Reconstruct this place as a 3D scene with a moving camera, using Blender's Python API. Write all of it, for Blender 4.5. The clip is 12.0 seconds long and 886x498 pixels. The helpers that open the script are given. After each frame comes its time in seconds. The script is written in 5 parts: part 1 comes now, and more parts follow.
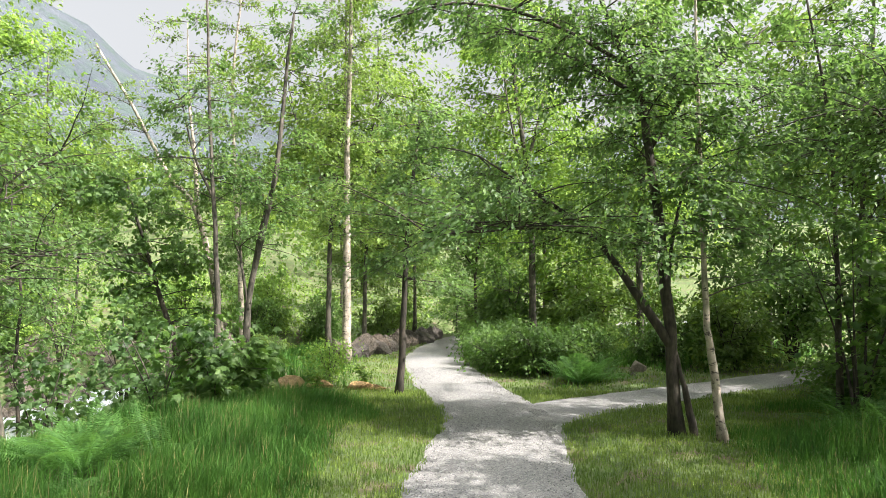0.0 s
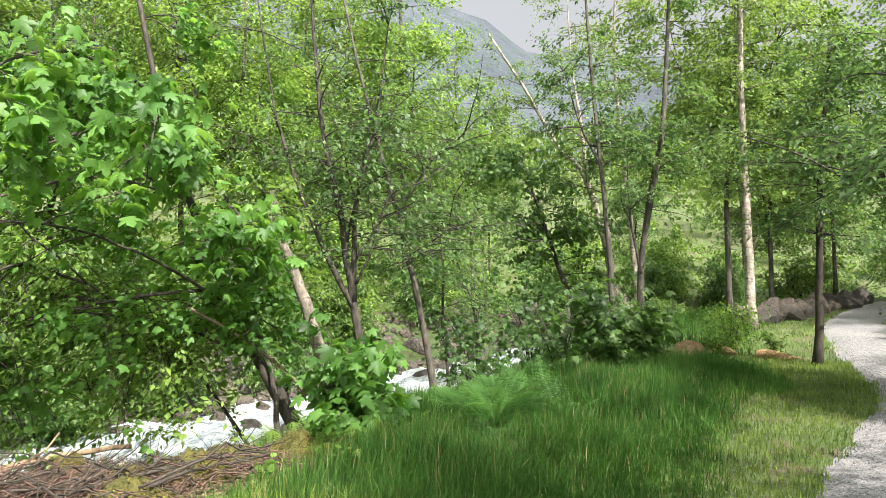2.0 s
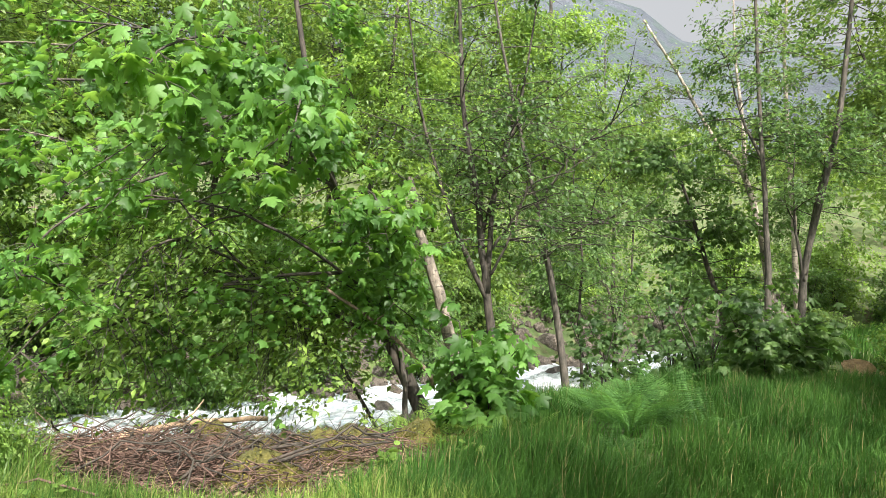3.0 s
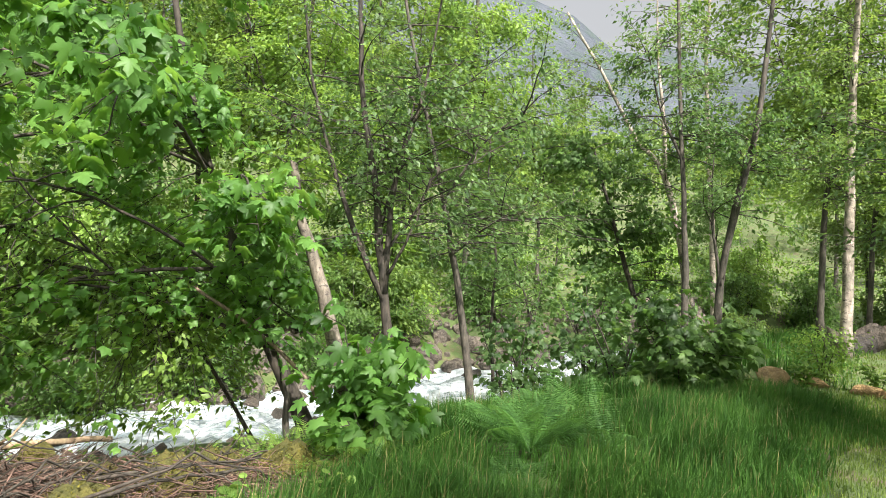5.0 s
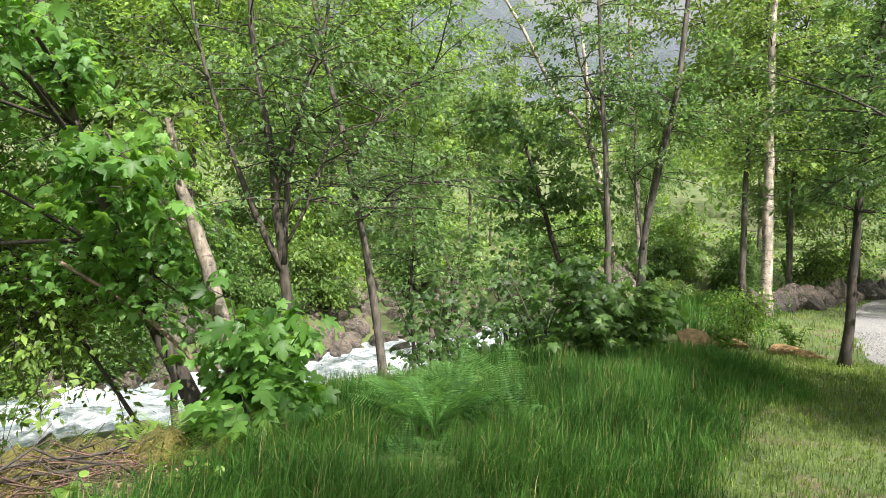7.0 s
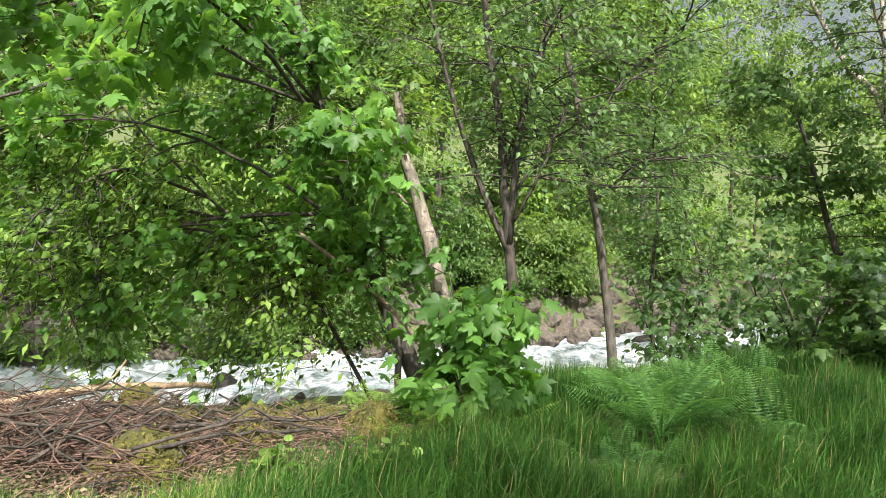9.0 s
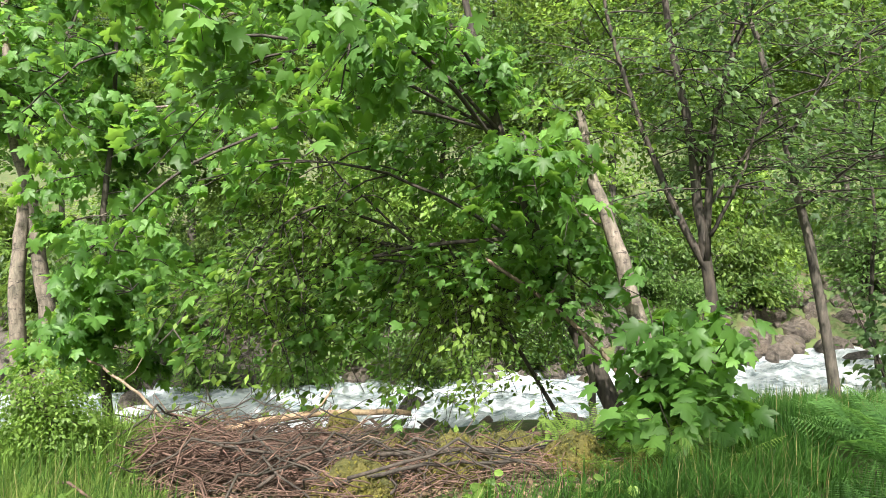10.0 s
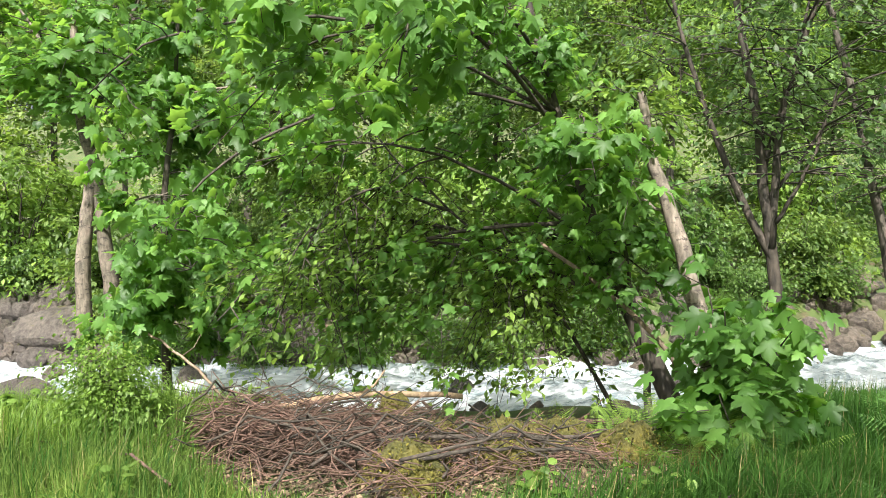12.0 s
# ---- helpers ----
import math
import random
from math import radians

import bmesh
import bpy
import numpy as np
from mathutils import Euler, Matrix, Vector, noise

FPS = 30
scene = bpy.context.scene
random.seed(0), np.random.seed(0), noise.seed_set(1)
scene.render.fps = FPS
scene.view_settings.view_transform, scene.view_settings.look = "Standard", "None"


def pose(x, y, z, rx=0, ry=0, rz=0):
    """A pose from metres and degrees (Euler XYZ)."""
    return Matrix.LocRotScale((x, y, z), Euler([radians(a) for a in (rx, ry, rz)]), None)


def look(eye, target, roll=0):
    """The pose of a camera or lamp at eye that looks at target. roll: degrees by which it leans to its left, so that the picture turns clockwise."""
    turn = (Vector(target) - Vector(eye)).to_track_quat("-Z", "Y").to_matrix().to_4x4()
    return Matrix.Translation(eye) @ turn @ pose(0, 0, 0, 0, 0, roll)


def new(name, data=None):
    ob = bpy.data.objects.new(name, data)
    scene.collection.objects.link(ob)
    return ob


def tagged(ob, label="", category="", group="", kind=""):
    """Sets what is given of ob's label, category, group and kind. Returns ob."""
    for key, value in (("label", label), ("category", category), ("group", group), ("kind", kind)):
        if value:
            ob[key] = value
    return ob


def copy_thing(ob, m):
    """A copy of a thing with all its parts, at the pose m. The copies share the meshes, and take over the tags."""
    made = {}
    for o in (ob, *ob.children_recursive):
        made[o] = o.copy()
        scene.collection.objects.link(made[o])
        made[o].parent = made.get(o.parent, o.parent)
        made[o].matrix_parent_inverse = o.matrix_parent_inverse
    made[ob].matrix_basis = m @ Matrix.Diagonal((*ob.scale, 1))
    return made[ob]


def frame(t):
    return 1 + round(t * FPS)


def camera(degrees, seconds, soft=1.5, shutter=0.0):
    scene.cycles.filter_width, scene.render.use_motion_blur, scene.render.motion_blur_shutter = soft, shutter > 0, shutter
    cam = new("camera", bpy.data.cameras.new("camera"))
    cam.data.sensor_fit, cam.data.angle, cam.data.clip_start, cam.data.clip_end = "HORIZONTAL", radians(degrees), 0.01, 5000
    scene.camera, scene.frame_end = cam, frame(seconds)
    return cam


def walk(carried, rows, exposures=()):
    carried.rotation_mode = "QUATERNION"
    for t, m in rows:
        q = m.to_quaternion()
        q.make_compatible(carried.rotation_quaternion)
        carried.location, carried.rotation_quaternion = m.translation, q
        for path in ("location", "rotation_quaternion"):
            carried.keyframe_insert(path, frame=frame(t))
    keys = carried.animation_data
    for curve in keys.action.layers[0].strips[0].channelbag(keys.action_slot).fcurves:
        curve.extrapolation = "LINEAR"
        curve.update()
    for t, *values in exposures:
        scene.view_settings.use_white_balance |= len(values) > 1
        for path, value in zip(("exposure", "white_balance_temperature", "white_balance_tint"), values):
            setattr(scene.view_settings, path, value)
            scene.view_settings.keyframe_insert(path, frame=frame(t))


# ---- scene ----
cam = camera(64.87, 12.0, soft=0.5)
# seconds, eye x y z, heading to the left, pitch up, roll
PATH = (
    (0, -0.016, 0.044, 1.509, 0.46, 3.53, 0.03),
    (0.5, -0.02, 0.047, 1.509, -4.01, 3.19, -0.43),
    (1, -0.013, 0.087, 1.505, 2.81, 2.79, -0.93),
    (1.5, -0.006, 0.166, 1.502, 17.69, 2.52, -1.1),
    (2, -0.004, 0.213, 1.498, 32.08, 1.1, -1.81),
    (2.5, -0.027, 0.291, 1.489, 41.03, 1.67, 1.22),
    (3, -0.097, 0.389, 1.498, 43.5, 0.5, 1.12),
    (3.2, -0.131, 0.436, 1.503, 39.67, 1.78, 1.51),
    (4.8, -0.288, 1.119, 1.488, 37.59, 0.08, 0.65),
    (5, -0.314, 1.17, 1.488, 37.93, 0.57, 2.21),
    (5.5, -0.353, 1.322, 1.482, 41.1, -0.81, 0.5),
    (6, -0.334, 1.47, 1.446, 42.62, -0.55, 1.86),
    (6.5, -0.302, 1.599, 1.439, 36.41, -1.39, 1.69),
    (6.7, -0.305, 1.636, 1.431, 32.88, -1.47, 0.92),
    (8.3, -0.369, 2.116, 1.398, 42.49, -0.17, 2.76),
    (8.5, -0.374, 2.132, 1.408, 47.1, 0.34, 2.27),
    (9, -0.428, 2.127, 1.365, 53.34, -3.17, 2.07),
    (9.5, -0.502, 2.103, 1.38, 59.67, -4.95, 0.86),
    (10, -0.583, 2.029, 1.42, 66.97, -1.93, -1.14),
    (10.5, -0.627, 1.991, 1.427, 73.58, -2.01, -1.88),
    (11, -0.631, 1.997, 1.426, 74.73, -2.51, -1.05),
    (11.5, -0.631, 2.013, 1.428, 73.24, -3.6, -0.92),
    (12, -0.632, 2.02, 1.428, 71.13, -3.35, -0.44),
)


def aim(x, y, z, yaw, pitch, roll):
    a, p = radians(yaw), radians(pitch)
    return look((x, y, z), (x - math.sin(a) * math.cos(p), y + math.cos(a) * math.cos(p), z + math.sin(p)), roll)


EXPOSURE = 1.13
walk(cam, [(r[0], aim(*r[1:])) for r in PATH], [(0, EXPOSURE + 0.38), (1.5, EXPOSURE + 0.24), (3, EXPOSURE + 0.05), (12, EXPOSURE)])


# ---- light ----
SUN_AZ, SUN_EL = radians(118), radians(49)  # from +y towards +x
world = bpy.data.worlds.new("sky")
scene.world = world
world.use_nodes = True
wn = world.node_tree
sky = wn.nodes.new("ShaderNodeTexSky")
sky.sky_type, sky.sun_disc = "NISHITA", False
sky.sun_elevation, sky.sun_rotation = SUN_EL, SUN_AZ
sky.air_density, sky.dust_density, sky.ozone_density = 1.0, 10.0, 0.5
haze = wn.nodes.new("ShaderNodeHueSaturation")  # thin bright cloud
haze.inputs["Saturation"].default_value, haze.inputs["Value"].default_value = 0.15, 1.15
wn.links.new(sky.outputs[0], haze.inputs["Color"])
wn.links.new(haze.outputs[0], wn.nodes["Background"].inputs[0])
wn.nodes["Background"].inputs[1].default_value = 0.109
sun = new("sun", bpy.data.lights.new("sun", "SUN"))
sun.data.energy, sun.data.angle, sun.data.color = 5.0, radians(0.6), (1.0, 0.92, 0.86)
sun.matrix_world = look((0, 0, 0), (-math.sin(SUN_AZ) * math.cos(SUN_EL), -math.cos(SUN_AZ) * math.cos(SUN_EL), -math.sin(SUN_EL)))

# ---- materials ----


def material(name):
    m = bpy.data.materials.new(name)
    m.use_nodes = True
    t = m.node_tree
    return m, t, t.nodes["Principled BSDF"], t.nodes["Material Output"]


def link(t, a, b):
    t.links.new(a, b)


def noise_node(t, scale, detail=4.0, rough=0.55, vector=None, stretch=None):
    n = t.nodes.new("ShaderNodeTexNoise")
    n.inputs["Scale"].default_value, n.inputs["Detail"].default_value, n.inputs["Roughness"].default_value = scale, detail, rough
    co = t.nodes.new("ShaderNodeTexCoord")
    src = co.outputs["Object"] if vector is None else vector
    if stretch:
        mp = t.nodes.new("ShaderNodeMapping")
        mp.inputs["Scale"].default_value = stretch
        link(t, src, mp.inputs[0])
        src = mp.outputs[0]
    link(t, src, n.inputs["Vector"])
    return n


def ramp(t, fac, stops):
    r = t.nodes.new("ShaderNodeValToRGB")
    while len(r.color_ramp.elements) < len(stops):
        r.color_ramp.elements.new(0.5)
    for e, (p, c) in zip(r.color_ramp.elements, stops):
        e.position, e.color = p, (*c, 1)
    link(t, fac, r.inputs[0])
    return r


def mix(t, fac, a, b, kind="MIX"):
    m = t.nodes.new("ShaderNodeMix")
    m.data_type, m.blend_type = "RGBA", kind
    for sock, v in ((m.inputs[0], fac), (m.inputs[6], a), (m.inputs[7], b)):
        if isinstance(v, (int, float)):
            sock.default_value = v
        elif isinstance(v, tuple):
            sock.default_value = (*v, 1)
        else:
            link(t, v, sock)
    return m.outputs[2]


def bump(t, height, strength, distance, bsdf):
    b = t.nodes.new("ShaderNodeBump")
    b.inputs["Strength"].default_value, b.inputs["Distance"].default_value = strength, distance
    link(t, height, b.inputs["Height"])
    link(t, b.outputs[0], bsdf.inputs["Normal"])


def leaf_material(name, dark, light, through_colour, share=0.38, rough=0.48, gloss=0.28):
    """Leaf: a glossy face and light that comes through; each leaf has a tone of its own."""
    m, t, p, out = material(name)
    geo = t.nodes.new("ShaderNodeNewGeometry")
    tone = ramp(t, geo.outputs["Random Per Island"], [(0.0, tuple(0.7 * a for a in dark)), (0.55, tuple((a + b) / 2 for a, b in zip(dark, light))), (1.0, tuple(1.2 * b for b in light))])
    patch = noise_node(t, 1.3, 2.0)
    tint = ramp(t, patch.outputs["Fac"], [(0.32, (0.62, 0.70, 0.62)), (0.68, (1.25, 1.18, 1.05))])
    col = mix(t, 1.0, tone.outputs[0], tint.outputs[0], "MULTIPLY")
    link(t, col, p.inputs["Base Color"])
    p.inputs["Roughness"].default_value = rough
    p.inputs["Specular IOR Level"].default_value = gloss
    tr = t.nodes.new("ShaderNodeBsdfTranslucent")
    link(t, mix(t, 1.0, tint.outputs[0], through_colour, "MULTIPLY"), tr.inputs[0])
    ms = t.nodes.new("ShaderNodeMixShader")
    ms.inputs[0].default_value = share
    link(t, p.outputs[0], ms.inputs[1])
    link(t, tr.outputs[0], ms.inputs[2])
    link(t, ms.outputs[0], out.inputs[0])
    return m


LEAF = {
    "maple": leaf_material("maple_leaf", (0.032, 0.085, 0.02), (0.10, 0.205, 0.05), (0.33, 0.62, 0.085)),
    "rowan": leaf_material("rowan_leaf", (0.04, 0.082, 0.034), (0.10, 0.165, 0.065), (0.22, 0.39, 0.095)),
    "birch": leaf_material("birch_leaf", (0.05, 0.095, 0.03), (0.12, 0.185, 0.055), (0.32, 0.48, 0.085)),
    "shrub": leaf_material("shrub_leaf", (0.035, 0.075, 0.025), (0.095, 0.16, 0.05), (0.23, 0.42, 0.08)),
    "fern": leaf_material("fern_leaf", (0.03, 0.085, 0.025), (0.085, 0.185, 0.05), (0.16, 0.36, 0.07)),
    "bright": leaf_material("spring_leaf", (0.065, 0.125, 0.028), (0.15, 0.24, 0.055), (0.36, 0.56, 0.09)),
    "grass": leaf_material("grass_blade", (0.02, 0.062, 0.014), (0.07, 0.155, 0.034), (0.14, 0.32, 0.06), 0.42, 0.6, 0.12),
    # bank grass again, brightened: sunlight put into the blade colour
    "sunny": leaf_material("sunlit_grass", (0.1, 0.17, 0.042), (0.22, 0.31, 0.085), (0.33, 0.48, 0.11), 0.42, 0.6, 0.12),
    "verge": leaf_material("short_grass", (0.075, 0.125, 0.032), (0.175, 0.235, 0.065), (0.26, 0.38, 0.09), 0.4, 0.6, 0.12),
}


def bark_material(name, dark, light, band=None):
    m, t, p, _ = material(name)
    big = noise_node(t, 6.0, 4.0)
    fine = noise_node(t, 30.0, 5.0, 0.65, stretch=(1, 1, 0.25))
    col = ramp(t, fine.outputs["Fac"], [(0.3, dark), (0.7, light)]).outputs[0]
    col = mix(t, 1.0, col, ramp(t, big.outputs["Fac"], [(0.35, (0.5, 0.53, 0.46)), (0.65, (1.2, 1.15, 1.1))]).outputs[0], "MULTIPLY")
    if band:
        ring = noise_node(t, 15.0, 6.0, 0.7, stretch=(0.8, 0.8, 1.7))
        col = mix(t, ramp(t, ring.outputs["Fac"], [(0.54, (0, 0, 0)), (0.62, (1, 1, 1))]).outputs[0], col, band)
    link(t, col, p.inputs["Base Color"])
    p.inputs["Roughness"].default_value = 0.85
    bump(t, fine.outputs["Fac"], 0.6, 0.012, p)
    return m


BARK = {
    "grey": bark_material("grey_bark", (0.022, 0.02, 0.017), (0.12, 0.108, 0.09)),
    "dark": bark_material("dark_bark", (0.015, 0.0125, 0.0105), (0.078, 0.066, 0.053)),
    "birch": bark_material("birch_bark", (0.085, 0.072, 0.06), (0.29, 0.255, 0.215), (0.05, 0.04, 0.035)),
    "beech": bark_material("mottled_bark", (0.06, 0.05, 0.04), (0.23, 0.2, 0.165), (0.04, 0.034, 0.028)),
    "mossy": bark_material("mossy_bark", (0.035, 0.035, 0.012), (0.16, 0.15, 0.05)),
    "pale": bark_material("pale_birch_bark", (0.2, 0.17, 0.145), (0.46, 0.41, 0.36), (0.05, 0.04, 0.035)),
    "dead": bark_material("dead_wood", (0.10, 0.07, 0.052), (0.30, 0.23, 0.175)),
    "stripped": bark_material("stripped_wood", (0.17, 0.115, 0.075), (0.46, 0.34, 0.225)),
    "brush": bark_material("brush_wood", (0.04, 0.024, 0.019), (0.19, 0.118, 0.092)),
}


def rock_material(name, a, b, moss=0.5):
    m, t, p, _ = material(name)
    info = t.nodes.new("ShaderNodeObjectInfo")
    n = noise_node(t, 2.6, 8.0, 0.7)
    f = noise_node(t, 13.0, 8.0, 0.75)
    col = ramp(t, n.outputs["Fac"], [(0.36, tuple(0.6 * c for c in a)), (0.64, tuple(1.3 * c for c in b))]).outputs[0]
    col = mix(t, 0.5, col, ramp(t, f.outputs["Fac"], [(0.38, (0.03, 0.027, 0.024)), (0.62, (0.24, 0.215, 0.19))]).outputs[0])
    col = mix(t, 1.0, col, ramp(t, info.outputs["Random"], [(0.0, (0.65, 0.65, 0.68)), (0.5, (0.95, 0.93, 0.9)), (1.0, (1.3, 1.16, 1.0))]).outputs[0], "MULTIPLY")
    geo = t.nodes.new("ShaderNodeNewGeometry")
    up = t.nodes.new("ShaderNodeSeparateXYZ")
    link(t, geo.outputs["Normal"], up.inputs[0])
    g = noise_node(t, 6.0, 5.0, 0.6)
    mul = t.nodes.new("ShaderNodeMath")
    mul.operation = "MULTIPLY"
    link(t, up.outputs[2], mul.inputs[0])
    link(t, g.outputs["Fac"], mul.inputs[1])
    mask = ramp(t, mul.outputs[0], [(0.62 - 0.3 * moss, (0, 0, 0)), (0.72 - 0.3 * moss, (1, 1, 1))]).outputs[0]
    col = mix(t, mask, col, (0.13, 0.12, 0.03))
    link(t, col, p.inputs["Base Color"])
    p.inputs["Roughness"].default_value = 0.8
    bump(t, f.outputs["Fac"], 1.0, 0.12, p)
    return m


ROCK = rock_material("river_granite", (0.055, 0.048, 0.041), (0.155, 0.134, 0.112), 0.3)
WALL_ROCK = rock_material("mossy_stone", (0.03, 0.026, 0.022), (0.11, 0.092, 0.078), 0.5)


def ground_material():
    m, t, p, _ = material("meadow_ground")
    n = noise_node(t, 0.5, 6.0, 0.6)
    f = noise_node(t, 14.0, 5.0, 0.7)
    green = ramp(t, n.outputs["Fac"], [(0.3, (0.04, 0.07, 0.018)), (0.7, (0.085, 0.12, 0.03))]).outputs[0]
    litter = ramp(t, f.outputs["Fac"], [(0.3, (0.045, 0.033, 0.022)), (0.7, (0.15, 0.11, 0.07))]).outputs[0]
    blend = noise_node(t, 2.2, 5.0, 0.65)
    col = mix(t, ramp(t, blend.outputs["Fac"], [(0.5, (0, 0, 0)), (0.66, (1, 1, 1))]).outputs[0], green, litter)
    link(t, col, p.inputs["Base Color"])
    p.inputs["Roughness"].default_value = 0.95
    bump(t, f.outputs["Fac"], 0.6, 0.03, p)
    return m


def gravel_material():
    m, t, p, _ = material("grey_gravel")
    v = t.nodes.new("ShaderNodeTexVoronoi")
    v.inputs["Scale"].default_value = 55.0
    co = t.nodes.new("ShaderNodeTexCoord")
    link(t, co.outputs["Object"], v.inputs["Vector"])
    n = noise_node(t, 1.1, 5.0, 0.6)
    f = noise_node(t, 160.0, 3.0, 0.6)
    hue = ramp(t, v.outputs["Color"], [(0.0, (0.11, 0.11, 0.115)), (0.5, (0.2, 0.2, 0.2)), (1.0, (0.34, 0.33, 0.32))]).outputs[0]
    col = mix(t, 1.0, hue, ramp(t, n.outputs["Fac"], [(0.3, (0.82, 0.83, 0.86)), (0.7, (1.12, 1.1, 1.06))]).outputs[0], "MULTIPLY")
    col = mix(t, 0.35, col, ramp(t, f.outputs["Fac"], [(0.3, (0.07, 0.07, 0.07)), (0.7, (0.27, 0.27, 0.27))]).outputs[0])
    link(t, col, p.inputs["Base Color"])
    p.inputs["Roughness"].default_value = 0.95
    bump(t, v.outputs["Distance"], 0.7, 0.012, p)
    return m


def grit_material():
    m, t, p, _ = material("loose_grit")
    geo = t.nodes.new("ShaderNodeNewGeometry")
    f = noise_node(t, 300.0, 3.0, 0.6)
    tone = ramp(t, geo.outputs["Random Per Island"], [(0.0, (0.1, 0.1, 0.103)), (0.5, (0.21, 0.21, 0.205)), (1.0, (0.38, 0.37, 0.35))]).outputs[0]
    link(t, mix(t, 1.0, tone, ramp(t, f.outputs["Fac"], [(0.3, (0.75, 0.75, 0.75)), (0.7, (1.15, 1.15, 1.15))]).outputs[0], "MULTIPLY"), p.inputs["Base Color"])
    p.inputs["Roughness"].default_value = 0.9
    return m


def water_material():
    m, t, p, _ = material("white_water")
    a = noise_node(t, 2.2, 6.0, 0.65, stretch=(1.4, 0.6, 1))
    b = noise_node(t, 9.0, 5.0, 0.7, stretch=(1.3, 0.6, 1))
    s = mix(t, 0.4, a.outputs["Fac"], b.outputs["Fac"])
    foam = ramp(t, s, [(0.38, (0, 0, 0)), (0.66, (1, 1, 1))]).outputs[0]
    col = mix(t, foam, (0.16, 0.21, 0.225), (0.66, 0.69, 0.71))
    link(t, col, p.inputs["Base Color"])
    link(t, ramp(t, foam, [(0.0, (0.08, 0.08, 0.08)), (1.0, (0.7, 0.7, 0.7))]).outputs[0], p.inputs["Roughness"])
    p.inputs["IOR"].default_value = 1.33
    bump(t, s, 0.8, 0.12, p)
    return m


def mountain_material():
    m, t, p, _ = material("mountain_rock")
    n = noise_node(t, 0.006, 8.0, 0.6, stretch=(1, 1, 0.5))
    f = noise_node(t, 0.03, 6.0, 0.65)
    col = ramp(t, n.outputs["Fac"], [(0.35, (0.034, 0.043, 0.056)), (0.65, (0.066, 0.077, 0.092))]).outputs[0]
    col = mix(t, ramp(t, f.outputs["Fac"], [(0.45, (0, 0, 0)), (0.6, (1, 1, 1))]).outputs[0], col, (0.04, 0.06, 0.055))
    link(t, col, p.inputs["Base Color"])
    p.inputs["Roughness"].default_value = 1.0
    bump(t, f.outputs["Fac"], 0.8, 12.0, p)
    return m


GROUND, GRAVEL, GRIT, WATER, MOUNTAIN = ground_material(), gravel_material(), grit_material(), water_material(), mountain_material()


def moss_material():
    m, t, p, _ = material("moss_cushion")
    n, f = noise_node(t, 7.0, 4.0), noise_node(t, 60.0, 4.0, 0.7)
    col = ramp(t, n.outputs["Fac"], [(0.3, (0.06, 0.066, 0.014)), (0.55, (0.135, 0.12, 0.024)), (0.75, (0.09, 0.06, 0.026))]).outputs[0]
    link(t, col, p.inputs["Base Color"])
    p.inputs["Roughness"].default_value = 0.95
    bump(t, f.outputs["Fac"], 1.0, 0.03, p)
    return m


MOSS_CUSHION = moss_material()
MOSS = leaf_material("moss", (0.055, 0.06, 0.012), (0.16, 0.14, 0.026), (0.2, 0.2, 0.04), 0.15, 0.8)

# ---- mesh helpers ----


def mesh_from(name, verts, faces, mat, smooth=True):
    me = bpy.data.meshes.new(name)
    me.from_pydata([tuple(v) for v in verts] if not isinstance(verts, np.ndarray) else verts.tolist(), [], faces if isinstance(faces, list) else faces.tolist())
    if smooth:
        me.polygons.foreach_set("use_smooth", np.ones(len(me.polygons), dtype=bool))
    me.materials.append(mat)
    return me


def part(name, me, parent, label="", kind=""):
    ob = new(name, me)
    ob.parent = parent
    return tagged(ob, label, kind=kind)


def curve_points(pts, n):
    """Smooth line through a few points (Catmull-Rom)."""
    p = np.array(pts, float)
    q = np.vstack([2 * p[0] - p[1], p, 2 * p[-1] - p[-2]])
    u = np.linspace(0, len(p) - 1 - 1e-6, n)
    i = u.astype(int)
    f = (u - i)[:, None]
    a, b, c, d = q[i], q[i + 1], q[i + 2], q[i + 3]
    return 0.5 * (2 * b + (c - a) * f + (2 * a - 5 * b + 4 * c - d) * f**2 + (3 * b - a - 3 * c + d) * f**3)


class Tubes:
    """Gathers tapered tubes for one mesh."""

    def __init__(self):
        self.v, self.f, self.n = [], [], 0

    def add(self, pts, radii, sides=6, rough=0.0):
        pts, k = np.asarray(pts, float), len(pts)
        tan = np.gradient(pts, axis=0)
        tan /= np.linalg.norm(tan, axis=1)[:, None] + 1e-9
        ref = np.array([1.0, 0, 0]) if abs(tan[0, 0]) < 0.8 else np.array([0, 1.0, 0])
        a = np.cross(tan, ref)
        a /= np.linalg.norm(a, axis=1)[:, None] + 1e-9
        b = np.cross(tan, a)
        ang = np.arange(sides) * 2 * np.pi / sides
        r = np.broadcast_to(np.asarray(radii, float), (k,))[:, None] * (1 + rough * np.random.uniform(-1, 1, (k, sides)))
        ring = pts[:, None] + r[..., None] * (np.cos(ang)[None, :, None] * a[:, None] + np.sin(ang)[None, :, None] * b[:, None])
        self.v.append(ring.reshape(-1, 3))
        i, j = np.meshgrid(np.arange(k - 1), np.arange(sides), indexing="ij")
        j2 = (j + 1) % sides
        base = self.n
        quad = np.stack([base + i * sides + j, base + i * sides + j2, base + (i + 1) * sides + j2, base + (i + 1) * sides + j], -1).reshape(-1, 4)
        self.f += quad.tolist()
        if sides > 4:
            self.f.append([base + s for s in range(sides)][::-1])
            self.f.append([base + (k - 1) * sides + s for s in range(sides)])
        self.n += k * sides

    def mesh(self, name, mat):
        return mesh_from(name, np.vstack(self.v), self.f, mat)


